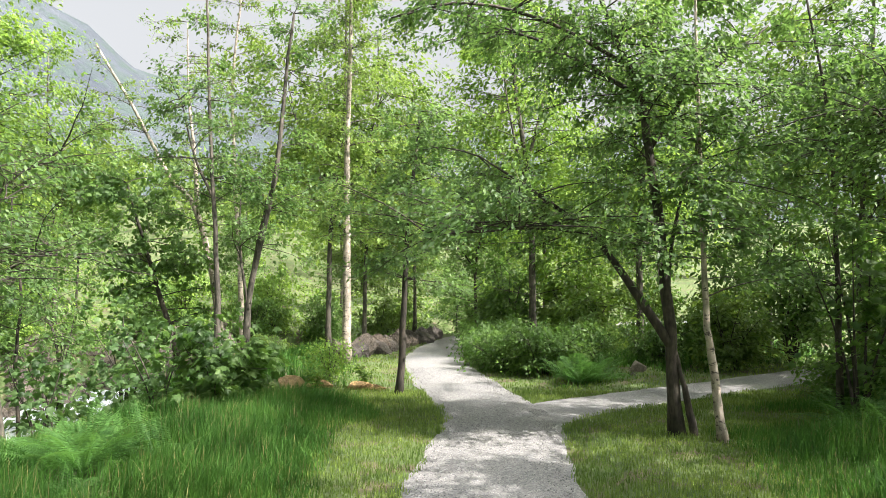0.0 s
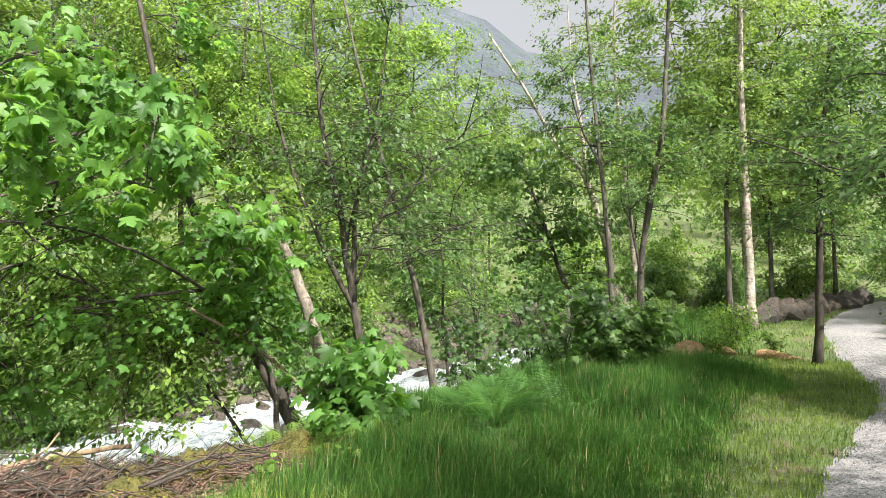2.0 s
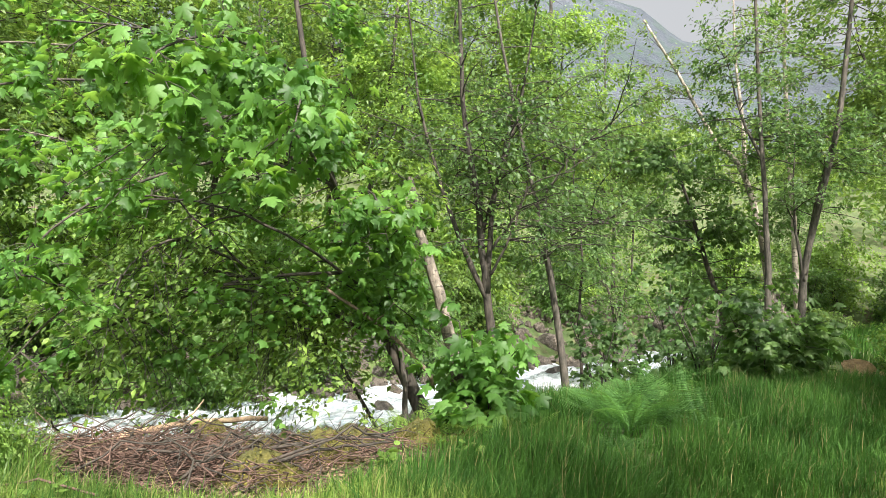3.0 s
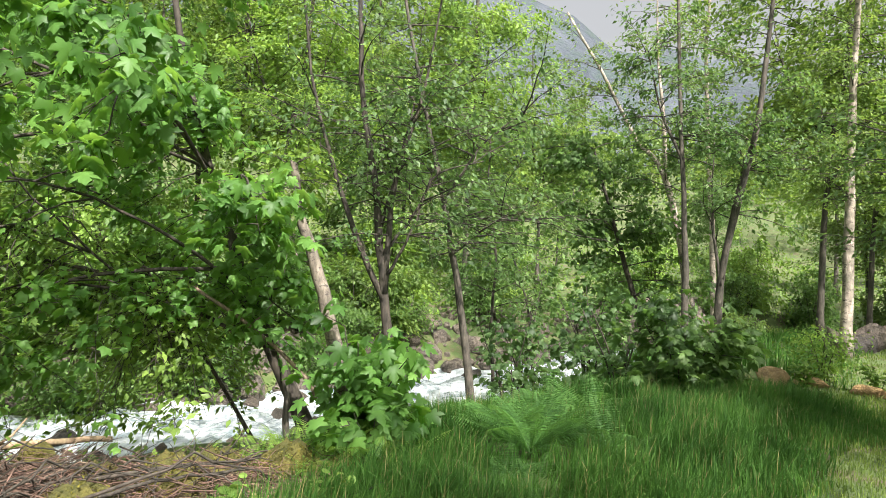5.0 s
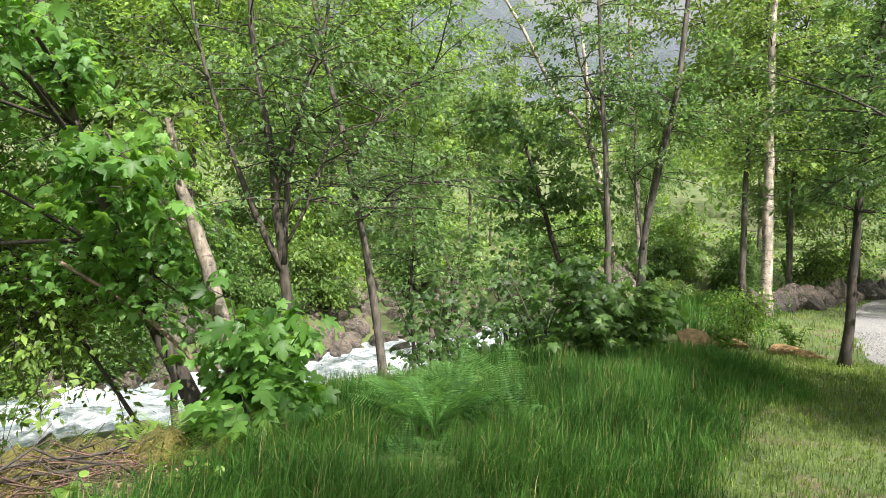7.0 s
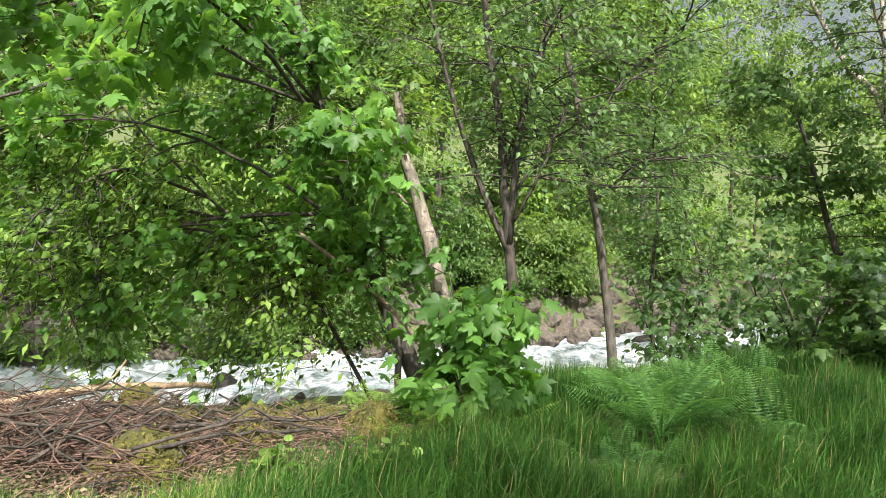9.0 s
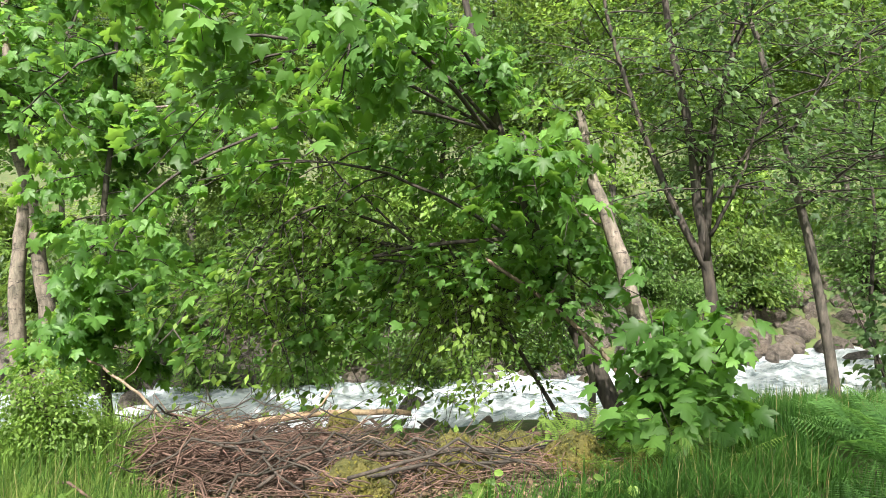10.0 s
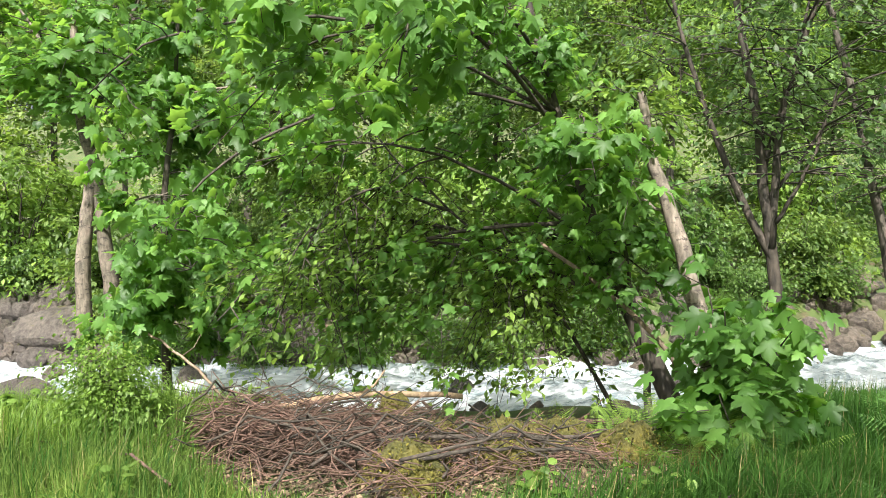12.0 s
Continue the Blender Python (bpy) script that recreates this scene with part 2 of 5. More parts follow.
def ovate_leaf():
    v = np.array([(0, 0, 0), (-0.27, 0.42, 0.06), (0, 1, -0.06), (0.27, 0.42, 0.06)], float)
    return v, np.array([(0, 2, 1), (0, 3, 2)])


def lobed_leaf(half):
    full = half + [(-x, y) for x, y in half[-2:0:-1]]
    v = [(0, 0.36, 0.05)] + [(x, y, -0.24 * abs(x) - 0.22 * y * y) for x, y in full]
    n = len(full)
    return np.array(v, float), np.array([(0, 1 + i, 1 + (i + 1) % n) for i in range(n)])


def maple_leaf():
    return lobed_leaf([(0, 0.1), (0.3, 0.0), (0.40, 0.2), (0.54, 0.6), (0.27, 0.6), (0.0, 1.05)])


def maple_leaf_near():
    return lobed_leaf([(0, 0.12), (0.13, 0.0), (0.36, -0.03), (0.45, 0.13), (0.33, 0.27), (0.52, 0.36), (0.64, 0.68), (0.44, 0.62), (0.21, 0.56), (0.27, 0.76), (0.13, 0.92), (0.0, 1.12)])


def round_leaf():
    rim = [(0, 0.08), (0.2, 0.0), (0.44, 0.2), (0.5, 0.48), (0.36, 0.8), (0.0, 1.02)]
    return lobed_leaf(rim)


LEAF_SHAPE = {"round": round_leaf(), "ovate": ovate_leaf(), "maple": maple_leaf(), "maple_near": maple_leaf_near()}


def leaves_mesh(name, pos, size, mat, shape="ovate", tilt=0.5, hang=0.25, outward=None, roll=None):
    """One mesh of many separate leaves, each turned its own way."""
    v0, f0 = LEAF_SHAPE[shape]
    n, k = len(pos), len(v0)
    yaw = np.random.uniform(0, 2 * np.pi, n)
    if outward is not None:  # tips point away from the stem
        d = np.asarray(pos)[:, :2] - np.asarray(outward)
        yaw = np.arctan2(d[:, 1], d[:, 0]) - np.pi / 2 + np.random.normal(0, 0.9, n)
    pit = np.random.normal(-hang, tilt, n)
    rol = np.random.normal(0, tilt if roll is None else roll, n)
    sz = size * np.random.uniform(0.65, 1.25, n)
    cy, sy, cp, sp, cr, sr = np.cos(yaw), np.sin(yaw), np.cos(pit), np.sin(pit), np.cos(rol), np.sin(rol)
    rz = np.zeros((n, 3, 3))
    rz[:, 0, 0], rz[:, 0, 1], rz[:, 1, 0], rz[:, 1, 1], rz[:, 2, 2] = cy, -sy, sy, cy, 1
    rx = np.zeros((n, 3, 3))
    rx[:, 0, 0], rx[:, 1, 1], rx[:, 1, 2], rx[:, 2, 1], rx[:, 2, 2] = 1, cp, -sp, sp, cp
    ry = np.zeros((n, 3, 3))
    ry[:, 1, 1], ry[:, 0, 0], ry[:, 0, 2], ry[:, 2, 0], ry[:, 2, 2] = 1, cr, sr, -sr, cr
    m = (rz @ rx @ ry) * sz[:, None, None]
    v = np.einsum("nij,kj->nki", m, v0) + np.asarray(pos)[:, None]
    f = f0[None] + (np.arange(n) * k)[:, None, None]
    me = bpy.data.meshes.new(name)
    v, f = v.reshape(-1, 3), f.reshape(-1, 3)
    me.vertices.add(len(v))
    me.vertices.foreach_set("co", v.ravel())
    me.loops.add(f.size)
    me.loops.foreach_set("vertex_index", f.ravel().astype(np.int32))
    me.polygons.add(len(f))
    me.polygons.foreach_set("loop_start", np.arange(0, f.size, 3, dtype=np.int32))
    me.update(calc_edges=True)
    me.materials.append(mat)
    return me


# ---- the lie of the land ----
RIVER = curve_points([(-34, -40), (-20, -18), (-15, -7), (-12.3, -0.3), (-10.2, 4.6), (-9.2, 8), (-8.5, 12), (-7.9, 16), (-6.8, 21), (-4.0, 28), (3, 36), (14, 43), (40, 52), (120, 80)], 150)
PATHWAY = curve_points([(0.6, -30), (0.3, -10), (0.2, -3), (0.25, 2), (0.33, 5.6), (0.6, 8.4), (0.3, 10.5), (-0.07, 13), (-0.35, 16.5), (0.1, 21), (1.5, 26), (5, 31), (12, 36)], 110)
BRANCH = curve_points([(0.75, 8.3), (1.5, 9.2), (2.7, 10.1), (4.9, 11.7), (7.5, 13.6), (13, 17), (22, 22)], 50)
WATER_Z, HALF = -1.1, 1.35


def from_line(line, x, y):
    """Signed distance to a line on the plan: positive to its right-hand side."""
    p = np.stack([x, y], -1).reshape(-1, 2)
    a, b = line[:-1, :2], line[1:, :2]
    ab = b - a
    out = np.empty(len(p))
    for s in range(0, len(p), 4000):
        q = p[s:s + 4000, None] - a[None]
        t = ((q * ab).sum(-1) / (ab * ab).sum(-1)).clip(0, 1)
        d = q - t[..., None] * ab
        dist = np.hypot(d[..., 0], d[..., 1])
        i = dist.argmin(1)
        r = np.arange(len(i))
        side = ab[i, 1] * q[r, i, 0] - ab[i, 0] * q[r, i, 1]
        out[s:s + 4000] = dist[r, i] * np.sign(side)
    return out.reshape(np.shape(x))


def step01(x):
    x = np.clip(x, 0, 1)
    return x * x * (3 - 2 * x)


def lumps(x, y, size):
    return np.sin(x / size + 1.7 * np.sin(y / size * 0.7)) * np.cos(y / size * 1.3 + np.sin(x / size * 0.8))


def height(x, y):
    x, y = np.asarray(x, float), np.asarray(y, float)
    d = from_line(RIVER, x, y)
    near = d - HALF
    far = -d - HALF
    path = np.minimum(np.abs(from_line(PATHWAY, x, y)), np.abs(from_line(BRANCH, x, y)))
    soft = step01((path - 0.7) / 1.5)
    wide = 5.2 - 2.0 * step01((y - 8.2) / 2.6)  # the bank is broad by the brushwood, steep further up
    z = np.where(d > 0, WATER_Z - 0.25 + 0.45 * step01((near + 0.5) / 1.2) + 0.9 * step01((near - 0.5) / (wide - 0.5)),
                 WATER_Z - 0.25 + 1.3 * step01((far + 0.5) / 3.0) + 0.13 * np.clip(far - 2, 0, 18) + 0.17 * np.clip(far - 20, 0, 140))
    z = z + (0.05 * lumps(x, y, 0.6) + 0.06 * lumps(x + 5, y, 1.7)) * soft * step01((np.abs(d) - 1.0))
    z = z + np.where(d > 0, 0.10 * np.clip(x - 8, 0, 40) + 0.25 * np.clip(x - 48, 0, 100), 0) * step01((path - 1) / 6)
    return z


def hz(x, y):
    return float(height(np.array([x]), np.array([y]))[0])


def spaced(lo, hi, mid0, mid1, fine, coarse):
    inner = np.arange(mid0, mid1, fine)
    left = mid0 - np.cumsum(np.geomspace(fine, coarse, 60))
    right = mid1 + np.cumsum(np.geomspace(fine, coarse, 60)) - fine
    a = np.concatenate([left[::-1], inner, right])
    return a[(a >= lo) & (a <= hi)]


gx, gy = spaced(-330, 330, -16, 9, 0.22, 28), spaced(-200, 420, -4, 26, 0.24, 28)
X, Y = np.meshgrid(gx, gy, indexing="ij")
Z = height(X, Y)
ny = len(gy)
I, J = np.meshgrid(np.arange(len(gx) - 1), np.arange(ny - 1), indexing="ij")
quads = np.stack([I * ny + J, (I + 1) * ny + J, (I + 1) * ny + J + 1, I * ny + J + 1], -1).reshape(-1, 4)
tagged(new("ground", mesh_from("ground", np.stack([X, Y, Z], -1).reshape(-1, 3), quads, GROUND)), "grassy ground with leaf litter sloping to the stream", "ground", kind="structure")


def ribbon(name, line, half, lift, mat, across, label, category, wave=0.0, level=None):
    """A strip that follows a line on the plan, with an uneven edge."""
    tan = np.gradient(line[:, :2], axis=0)
    tan /= np.linalg.norm(tan, axis=1)[:, None]
    nor = np.stack([tan[:, 1], -tan[:, 0]], 1)
    u = np.linspace(-1, 1, across)
    edge = 1 + wave * np.stack([lumps(line[:, 0], line[:, 1], 0.3), lumps(line[:, 1], line[:, 0], 0.37)], 1)
    w = np.where(u[None] < 0, edge[:, :1], edge[:, 1:]) * half
    p = line[:, None, :2] + (u[None] * w)[..., None] * nor[:, None]
    z = (height(p[..., 0], p[..., 1]) if level is None else np.full(p.shape[:2], level)) + lift * (1 - np.abs(u[None]) ** 6 * 0.9)
    if level is not None:
        z = z + 0.07 * lumps(p[..., 0], p[..., 1], 0.33) + 0.05 * lumps(p[..., 1], p[..., 0], 0.17)
    k = across
    i, j = np.meshgrid(np.arange(len(line) - 1), np.arange(k - 1), indexing="ij")
    f = np.stack([i * k + j, i * k + j + 1, (i + 1) * k + j + 1, (i + 1) * k + j], -1).reshape(-1, 4)
    return tagged(new(name, mesh_from(name, np.concatenate([p, z[..., None]], -1).reshape(-1, 3), f, mat)), label, category, kind="structure")


def fine_line(line, step):
    d = np.r_[0, np.cumsum(np.hypot(*np.diff(line[:, :2], axis=0).T))]
    s = np.arange(0, d[-1], step)
    return np.stack([np.interp(s, d, line[:, 0]), np.interp(s, d, line[:, 1])], 1)


ribbon("path", fine_line(PATHWAY, 0.25), 0.68, 0.03, GRAVEL, 9, "grey gravel footpath winding between grass verges", "path", 0.07)
ribbon("path", fine_line(BRANCH, 0.25), 0.55, 0.026, GRAVEL, 9, "grey gravel side path turning off into the wood", "path", 0.08)


def pebbles(n):
    """Loose grit on the near stretch of the path."""
    at = fine_line(PATHWAY[(PATHWAY[:, 1] > 0) & (PATHWAY[:, 1] < 14)], 0.02)
    x = at[np.random.randint(0, len(at), n)] + np.random.uniform(-0.61, 0.61, (n, 1)) * (1, 0)
    oct_v = np.array([(1, 0, 0), (0, 1, 0), (-1, 0, 0), (0, -1, 0), (0, 0, 0.7), (0, 0, -0.7)])
    oct_f = np.array([(0, 1, 4), (1, 2, 4), (2, 3, 4), (3, 0, 4), (1, 0, 5), (2, 1, 5), (3, 2, 5), (0, 3, 5)])
    r = 0.0035 + 0.006 * np.random.rand(n) ** 2
    turn = np.random.uniform(0, 6.28, n)
    v = oct_v[None] * np.random.uniform(0.7, 1.3, (n, 6, 1)) * r[:, None, None]
    c, q = np.cos(turn)[:, None], np.sin(turn)[:, None]
    v = np.stack([v[..., 0] * c - v[..., 1] * q, v[..., 0] * q + v[..., 1] * c, v[..., 2]], -1)
    z = height(x[:, 0], x[:, 1]) + 0.031
    v = v + np.concatenate([x, z[:, None]], 1)[:, None]
    f = oct_f[None] + (np.arange(n) * 6)[:, None, None]
    tagged(new("gravel", mesh_from("gravel", v.reshape(-1, 3), f.reshape(-1, 3), GRIT, False)), "loose grey grit and pebbles on the footpath", "gravel", kind="stuff")


pebbles(22000)
near_river = RIVER[(RIVER[:, 1] > -30) & (RIVER[:, 1] < 60)]
ribbon("water", fine_line(near_river, 0.12), HALF + 0.5, 0.0, WATER, 41, "fast white mountain stream over boulders", "stream", 0.0, WATER_Z)


def mountain():
    az = np.radians(np.linspace(-40, 110, 140))  # to the left of +y
    deg = np.degrees(az)
    top = np.interp(deg, [-40, 0, 11, 16, 25, 29, 33, 40, 60, 110], [10, 13, 14.3, 15.5, 17.2, 19.5, 22, 24, 22, 18])
    rows, k = [], 24
    for s in range(k):
        f = s / (k - 1)
        r = 500 + 500 * f
        h = np.tan(np.radians(top)) * 1000 * f**0.9
        jag = np.array([noise.fractal(Vector((math.cos(a) * 9, math.sin(a) * 9, f * 4)), 1.0, 2.0, 5) for a in az])
        rows.append(np.stack([-np.sin(az) * r, np.cos(az) * r, h + jag * 22 * f - 20 * (1 - f)], 1))
    v = np.concatenate(rows)
    n = len(az)
    f = [(s * n + i, s * n + i + 1, (s + 1) * n + i + 1, (s + 1) * n + i) for s in range(k - 1) for i in range(n - 1)]
    tagged(new("backdrop", mesh_from("mountain", v, f, MOUNTAIN)), "steep grey rocky mountain above the valley", "mountain", kind="structure")


mountain()

# ---- plants ----


def grow(curves, zmin, n, length, leaf_n, twigs_n, up=(-0.1, 0.7), droop=0.25, bias=None, spread=0.10, fine=True):
    """Branches and twigs along the given limbs: a Tubes of wood and the places of the leaves."""
    wood, spots = Tubes(), []
    pool = np.concatenate([c[c[:, 2] > zmin] for c in curves])
    top = pool[:, 2].max()
    for _ in range(n):
        o = pool[np.random.randint(len(pool))]
        az = np.random.uniform(0, 2 * np.pi)
        el = np.random.uniform(*up)
        d = np.array([math.cos(az) * math.cos(el), math.sin(az) * math.cos(el), math.sin(el)])
        if bias is not None:
            d = d + np.array(bias)
            d /= np.linalg.norm(d)
        ln = length * np.random.uniform(0.45, 1.1) * (1 - 0.3 * (o[2] - zmin) / max(top - zmin, 0.1))
        u = np.linspace(0, 1, 6)[:, None]
        thin = slice(None) if fine else slice(None, None, 5)
        side = np.cross(d, (0, 0, 1)) * np.random.normal(0, 0.18)
        line = o + d * ln * u + side * ln * u**2 + np.array([0, 0, -droop * ln]) * u**2 + np.random.normal(0, 0.02, (6, 3)) * u
        wood.add(line[thin], np.linspace(0.004 + 0.005 * ln, 0.002, 6)[thin], 4 if fine else 3)
        for _ in range(twigs_n):
            f = np.random.uniform(0.25, 1.0)
            k = min(int(f * 5), 4)
            p = line[k] + (line[k + 1] - line[k]) * (f * 5 - k)
            e = d * 0.6 + np.random.normal(0, 0.6, 3) * (1, 1, 0.5)
            e /= np.linalg.norm(e)
            tl = np.random.uniform(0.18, 0.5) * (0.5 + 0.35 * ln)
            tw = p + e * tl * np.linspace(0, 1, 3)[:, None] + np.array([0, 0, -0.25 * tl]) * (np.linspace(0, 1, 3) ** 2)[:, None]
            if fine:
                wood.add(tw, (0.0035, 0.0025, 0.0015), 3)
            s = np.random.uniform(0.1, 1.05, leaf_n)[:, None]
            spots.append(p + e * tl * s + np.array([0, 0, -0.25 * tl]) * s**2 + np.random.normal(0, spread * 0.5, (leaf_n, 3)))
    return wood, np.concatenate(spots)


def tree(name, label, trunk, radius, limbs, leaf, leaf_size, bark, zmin, n, length, leaf_n=14, twigs_n=8, shape="ovate", category="tree", group="", sprays=(), hang=0.85, **more):
    """A tree from its trunk line and main limbs, with branches, twigs and single leaves."""
    base = np.array(trunk[0], float)
    base[2] = min(base[2], hz(base[0], base[1]) - 0.06)
    trunk = [tuple(base)] + list(trunk[1:])
    root = tagged(new(name), label, category, group)
    root.location = base
    line = curve_points(np.array(trunk) - base, 18)
    h = np.linspace(0, 1, 18)
    t = Tubes()
    t.add(line + np.random.normal(0, 0.006, line.shape), 0.8 * radius * (1 - 0.72 * h) * (1 + 0.5 * np.exp(-h * 30)), 10, 0.06)
    part("trunk", t.mesh("trunk", BARK[bark]), root)
    curves = [line]
    for limb, r in limbs:
        c = curve_points(np.array(limb) - base, 14)
        curves.append(c)
        b = Tubes()
        b.add(c + np.random.normal(0, 0.005, c.shape), np.linspace(r, min(r * 0.3, 0.008) if r < 0.09 else 0.7 * r, 14), 7, 0.06)
        part("limb", b.mesh("limb", BARK[bark]), root)
    wood, spots = grow(curves, zmin - base[2], n, length, leaf_n, twigs_n, **more)
    part("twig_work", wood.mesh("twig_work", BARK["grey" if bark in ("birch", "pale") else "dark"]), root, kind="stuff")
    mid = np.array([np.interp(z, line[:, 2], line[:, k]) for k in (0, 1) for z in spots[:, 2]]).reshape(2, -1).T
    part("crown", leaves_mesh("crown", spots, leaf_size, LEAF[leaf], shape, 0.45, hang if shape != "ovate" else 0.45, mid), root, kind="stuff")
    for pts, r, n_s, len_s, size_s in sprays:  # outer boughs with the largest leaves
        c = curve_points(np.array(pts) - base, 16)
        b = Tubes()
        b.add(c + np.random.normal(0, 0.004, c.shape), np.linspace(r, 0.004, 16), 6, 0.06)
        bough = part("limb", b.mesh("limb", BARK[bark]), root)
        wood, spots = grow([c[6:]], -99, n_s, len_s, 5, 4, up=(-0.5, 0.4), droop=0.4, spread=0.12)
        part("twig_work", wood.mesh("twig_work", BARK["dark"]), bough, kind="stuff")
        part("foliage", leaves_mesh("foliage", spots, size_s, LEAF[leaf], "maple_near", 0.38, hang + 0.2), bough, kind="stuff")
    return root


# trees beside the path
tree("rowan_tree", "two-stemmed rowan tree leaning over the gravel path", [(2.42, 7.57, -0.05), (2.33, 7.5, 1.07), (2.21, 7.43, 2.33), (2.11, 7.38, 2.99), (2.0, 7.34, 3.65), (1.73, 7.3, 4.25), (1.4, 7.2, 5.2)], 0.088,
     [([(2.58, 7.5, -0.05), (2.5, 7.49, 0.35), (2.41, 7.49, 0.75), (2.33, 7.49, 1.15)], 0.052), ([(2.3, 7.48, 1.35), (2.4, 7.5, 2.2), (2.7, 7.5, 3.2)], 0.03),
      ([(2.33, 7.5, 0.95), (1.94, 7.47, 1.55), (1.52, 7.43, 2.09), (0.98, 7.4, 2.51), (0.3, 7.38, 2.95)], 0.055),
      ([(1.3, 7.42, 2.25), (0.78, 7.22, 2.18), (0.37, 7.22, 2.14), (-0.25, 7.2, 2.12)], 0.02),
      ([(2.1, 7.38, 3.0), (2.6, 7.6, 3.7), (3.2, 7.8, 4.2), (3.7, 8.0, 4.6)], 0.035),
      ([(2.0, 7.34, 3.6), (1.2, 7.9, 4.3), (0.4, 8.3, 4.8)], 0.03), ([(1.9, 7.33, 3.9), (1.0, 7.2, 4.35), (0.1, 7.1, 4.5), (-0.6, 7.0, 4.3)], 0.025)], "rowan", 0.064, "dark", 1.9, 160, 1.6, 18, 10)
tree("birch_tree", "slender young birch with white bark beside the path", [(2.78, 7.28, -0.05), (2.68, 7.23, 0.75), (2.61, 7.19, 1.26), (2.57, 7.15, 1.9), (2.54, 7.08, 3.04), (2.49, 6.99, 4.48)], 0.058, [], "rowan", 0.08, "pale", 1.3, 26, 1.0)
tree("alder_tree", "thin dark alder standing at the path edge", [(-0.75, 10.5, -0.05), (-0.7, 10.47, 0.81), (-0.67, 10.42, 1.65), (-0.6, 10.36, 2.66), (-0.51, 10.29, 3.5), (-0.45, 10.3, 4.2)], 0.072, [], "rowan", 0.07, "dark", 1.6, 55, 1.15, 15, 8)
tree("birch_tree", "tall straight birch with pale peeling bark", [(-2.11, 14.4, -0.05), (-2.1, 14.31, 2.28), (-2.1, 14.19, 4.25), (-2.03, 14.06, 6.33), (-1.97, 13.92, 8.65)], 0.12, [], "birch", 0.07, "pale", 2.6, 85, 1.3, 14, 8)
tree("alder_tree", "slim grey alder by the stream", [(-3.7, 11.3, -0.1), (-3.72, 11.27, 0.6), (-3.73, 11.23, 1.66), (-3.79, 11.14, 3.02), (-3.86, 11.06, 4.38), (-3.91, 10.98, 6.4)], 0.075,
     [([(-3.79, 11.14, 3.0), (-4.1, 11.1, 3.7), (-4.3, 11.0, 4.6)], 0.03)], "rowan", 0.075, "grey", 2.4, 48, 1.15, 11, 8)
tree("birch_tree", "pale birch leaning out with a kinked trunk", [(-4.2, 13.1, -0.1), (-4.4, 13.02, 1.69), (-4.64, 12.96, 2.74), (-4.85, 12.92, 3.26), (-5.22, 12.89, 3.68), (-5.96, 12.8, 5.05), (-6.59, 12.73, 6.1)], 0.085,
     [([(-4.7, 12.95, 2.9), (-4.75, 12.9, 4.0), (-4.9, 12.9, 5.2), (-4.95, 12.9, 6.6)], 0.045)], "birch", 0.07, "pale", 2.4, 46, 1.3, 11)
tree("birch_tree", "thin birch with pale bark behind the alders", [(-4.42, 15.1, -0.1), (-4.5, 15.01, 1.96), (-4.62, 14.87, 4.14), (-4.66, 14.76, 5.96), (-4.44, 14.65, 8.2)], 0.08, [], "birch", 0.07, "pale", 2.4, 42, 1.3, 11)
tree("alder_tree", "forked grey alder among bushes", [(-3.56, 12.1, -0.1), (-3.5, 12.1, 0.9), (-3.41, 12.03, 1.67), (-2.97, 11.91, 3.62), (-2.83, 11.82, 5.07), (-2.68, 11.77, 6.3)], 0.09,
     [([(-3.45, 12.05, 1.3), (-3.35, 12.1, 2.3), (-3.1, 12.2, 3.6)], 0.035), ([(-3.45, 12.05, 1.2), (-3.6, 12.0, 2.2), (-3.65, 12.1, 3.4)], 0.03)], "rowan", 0.075, "grey", 2.0, 50, 1.2, 11)
tree("rowan_tree", "slim rowan at the wood edge", [(5.03, 9.17, 0.0), (5.0, 9.1, 1.0), (4.99, 9.07, 2.0), (4.88, 8.96, 3.82), (4.6, 8.89, 5.4)], 0.06, [([(4.9, 9, 3.2), (5.3, 9.1, 4.0), (5.6, 9.2, 4.8)], 0.03)], "rowan", 0.08, "dark", 1.2, 60, 1.4, 16, 9)
tree("ash_tree", "thick moss-green trunk standing at the wood edge", [(5.0, 7.1, -0.05), (5.0, 7.1, 1.5), (4.95, 7.0, 3.0), (4.9, 6.95, 4.6), (4.9, 6.9, 7.5)], 0.14, [([(4.95, 7.0, 3.0), (4.5, 6.9, 3.1), (4.1, 6.9, 3.35)], 0.03)], "rowan", 0.08, "mossy", 2.0, 55, 1.5)

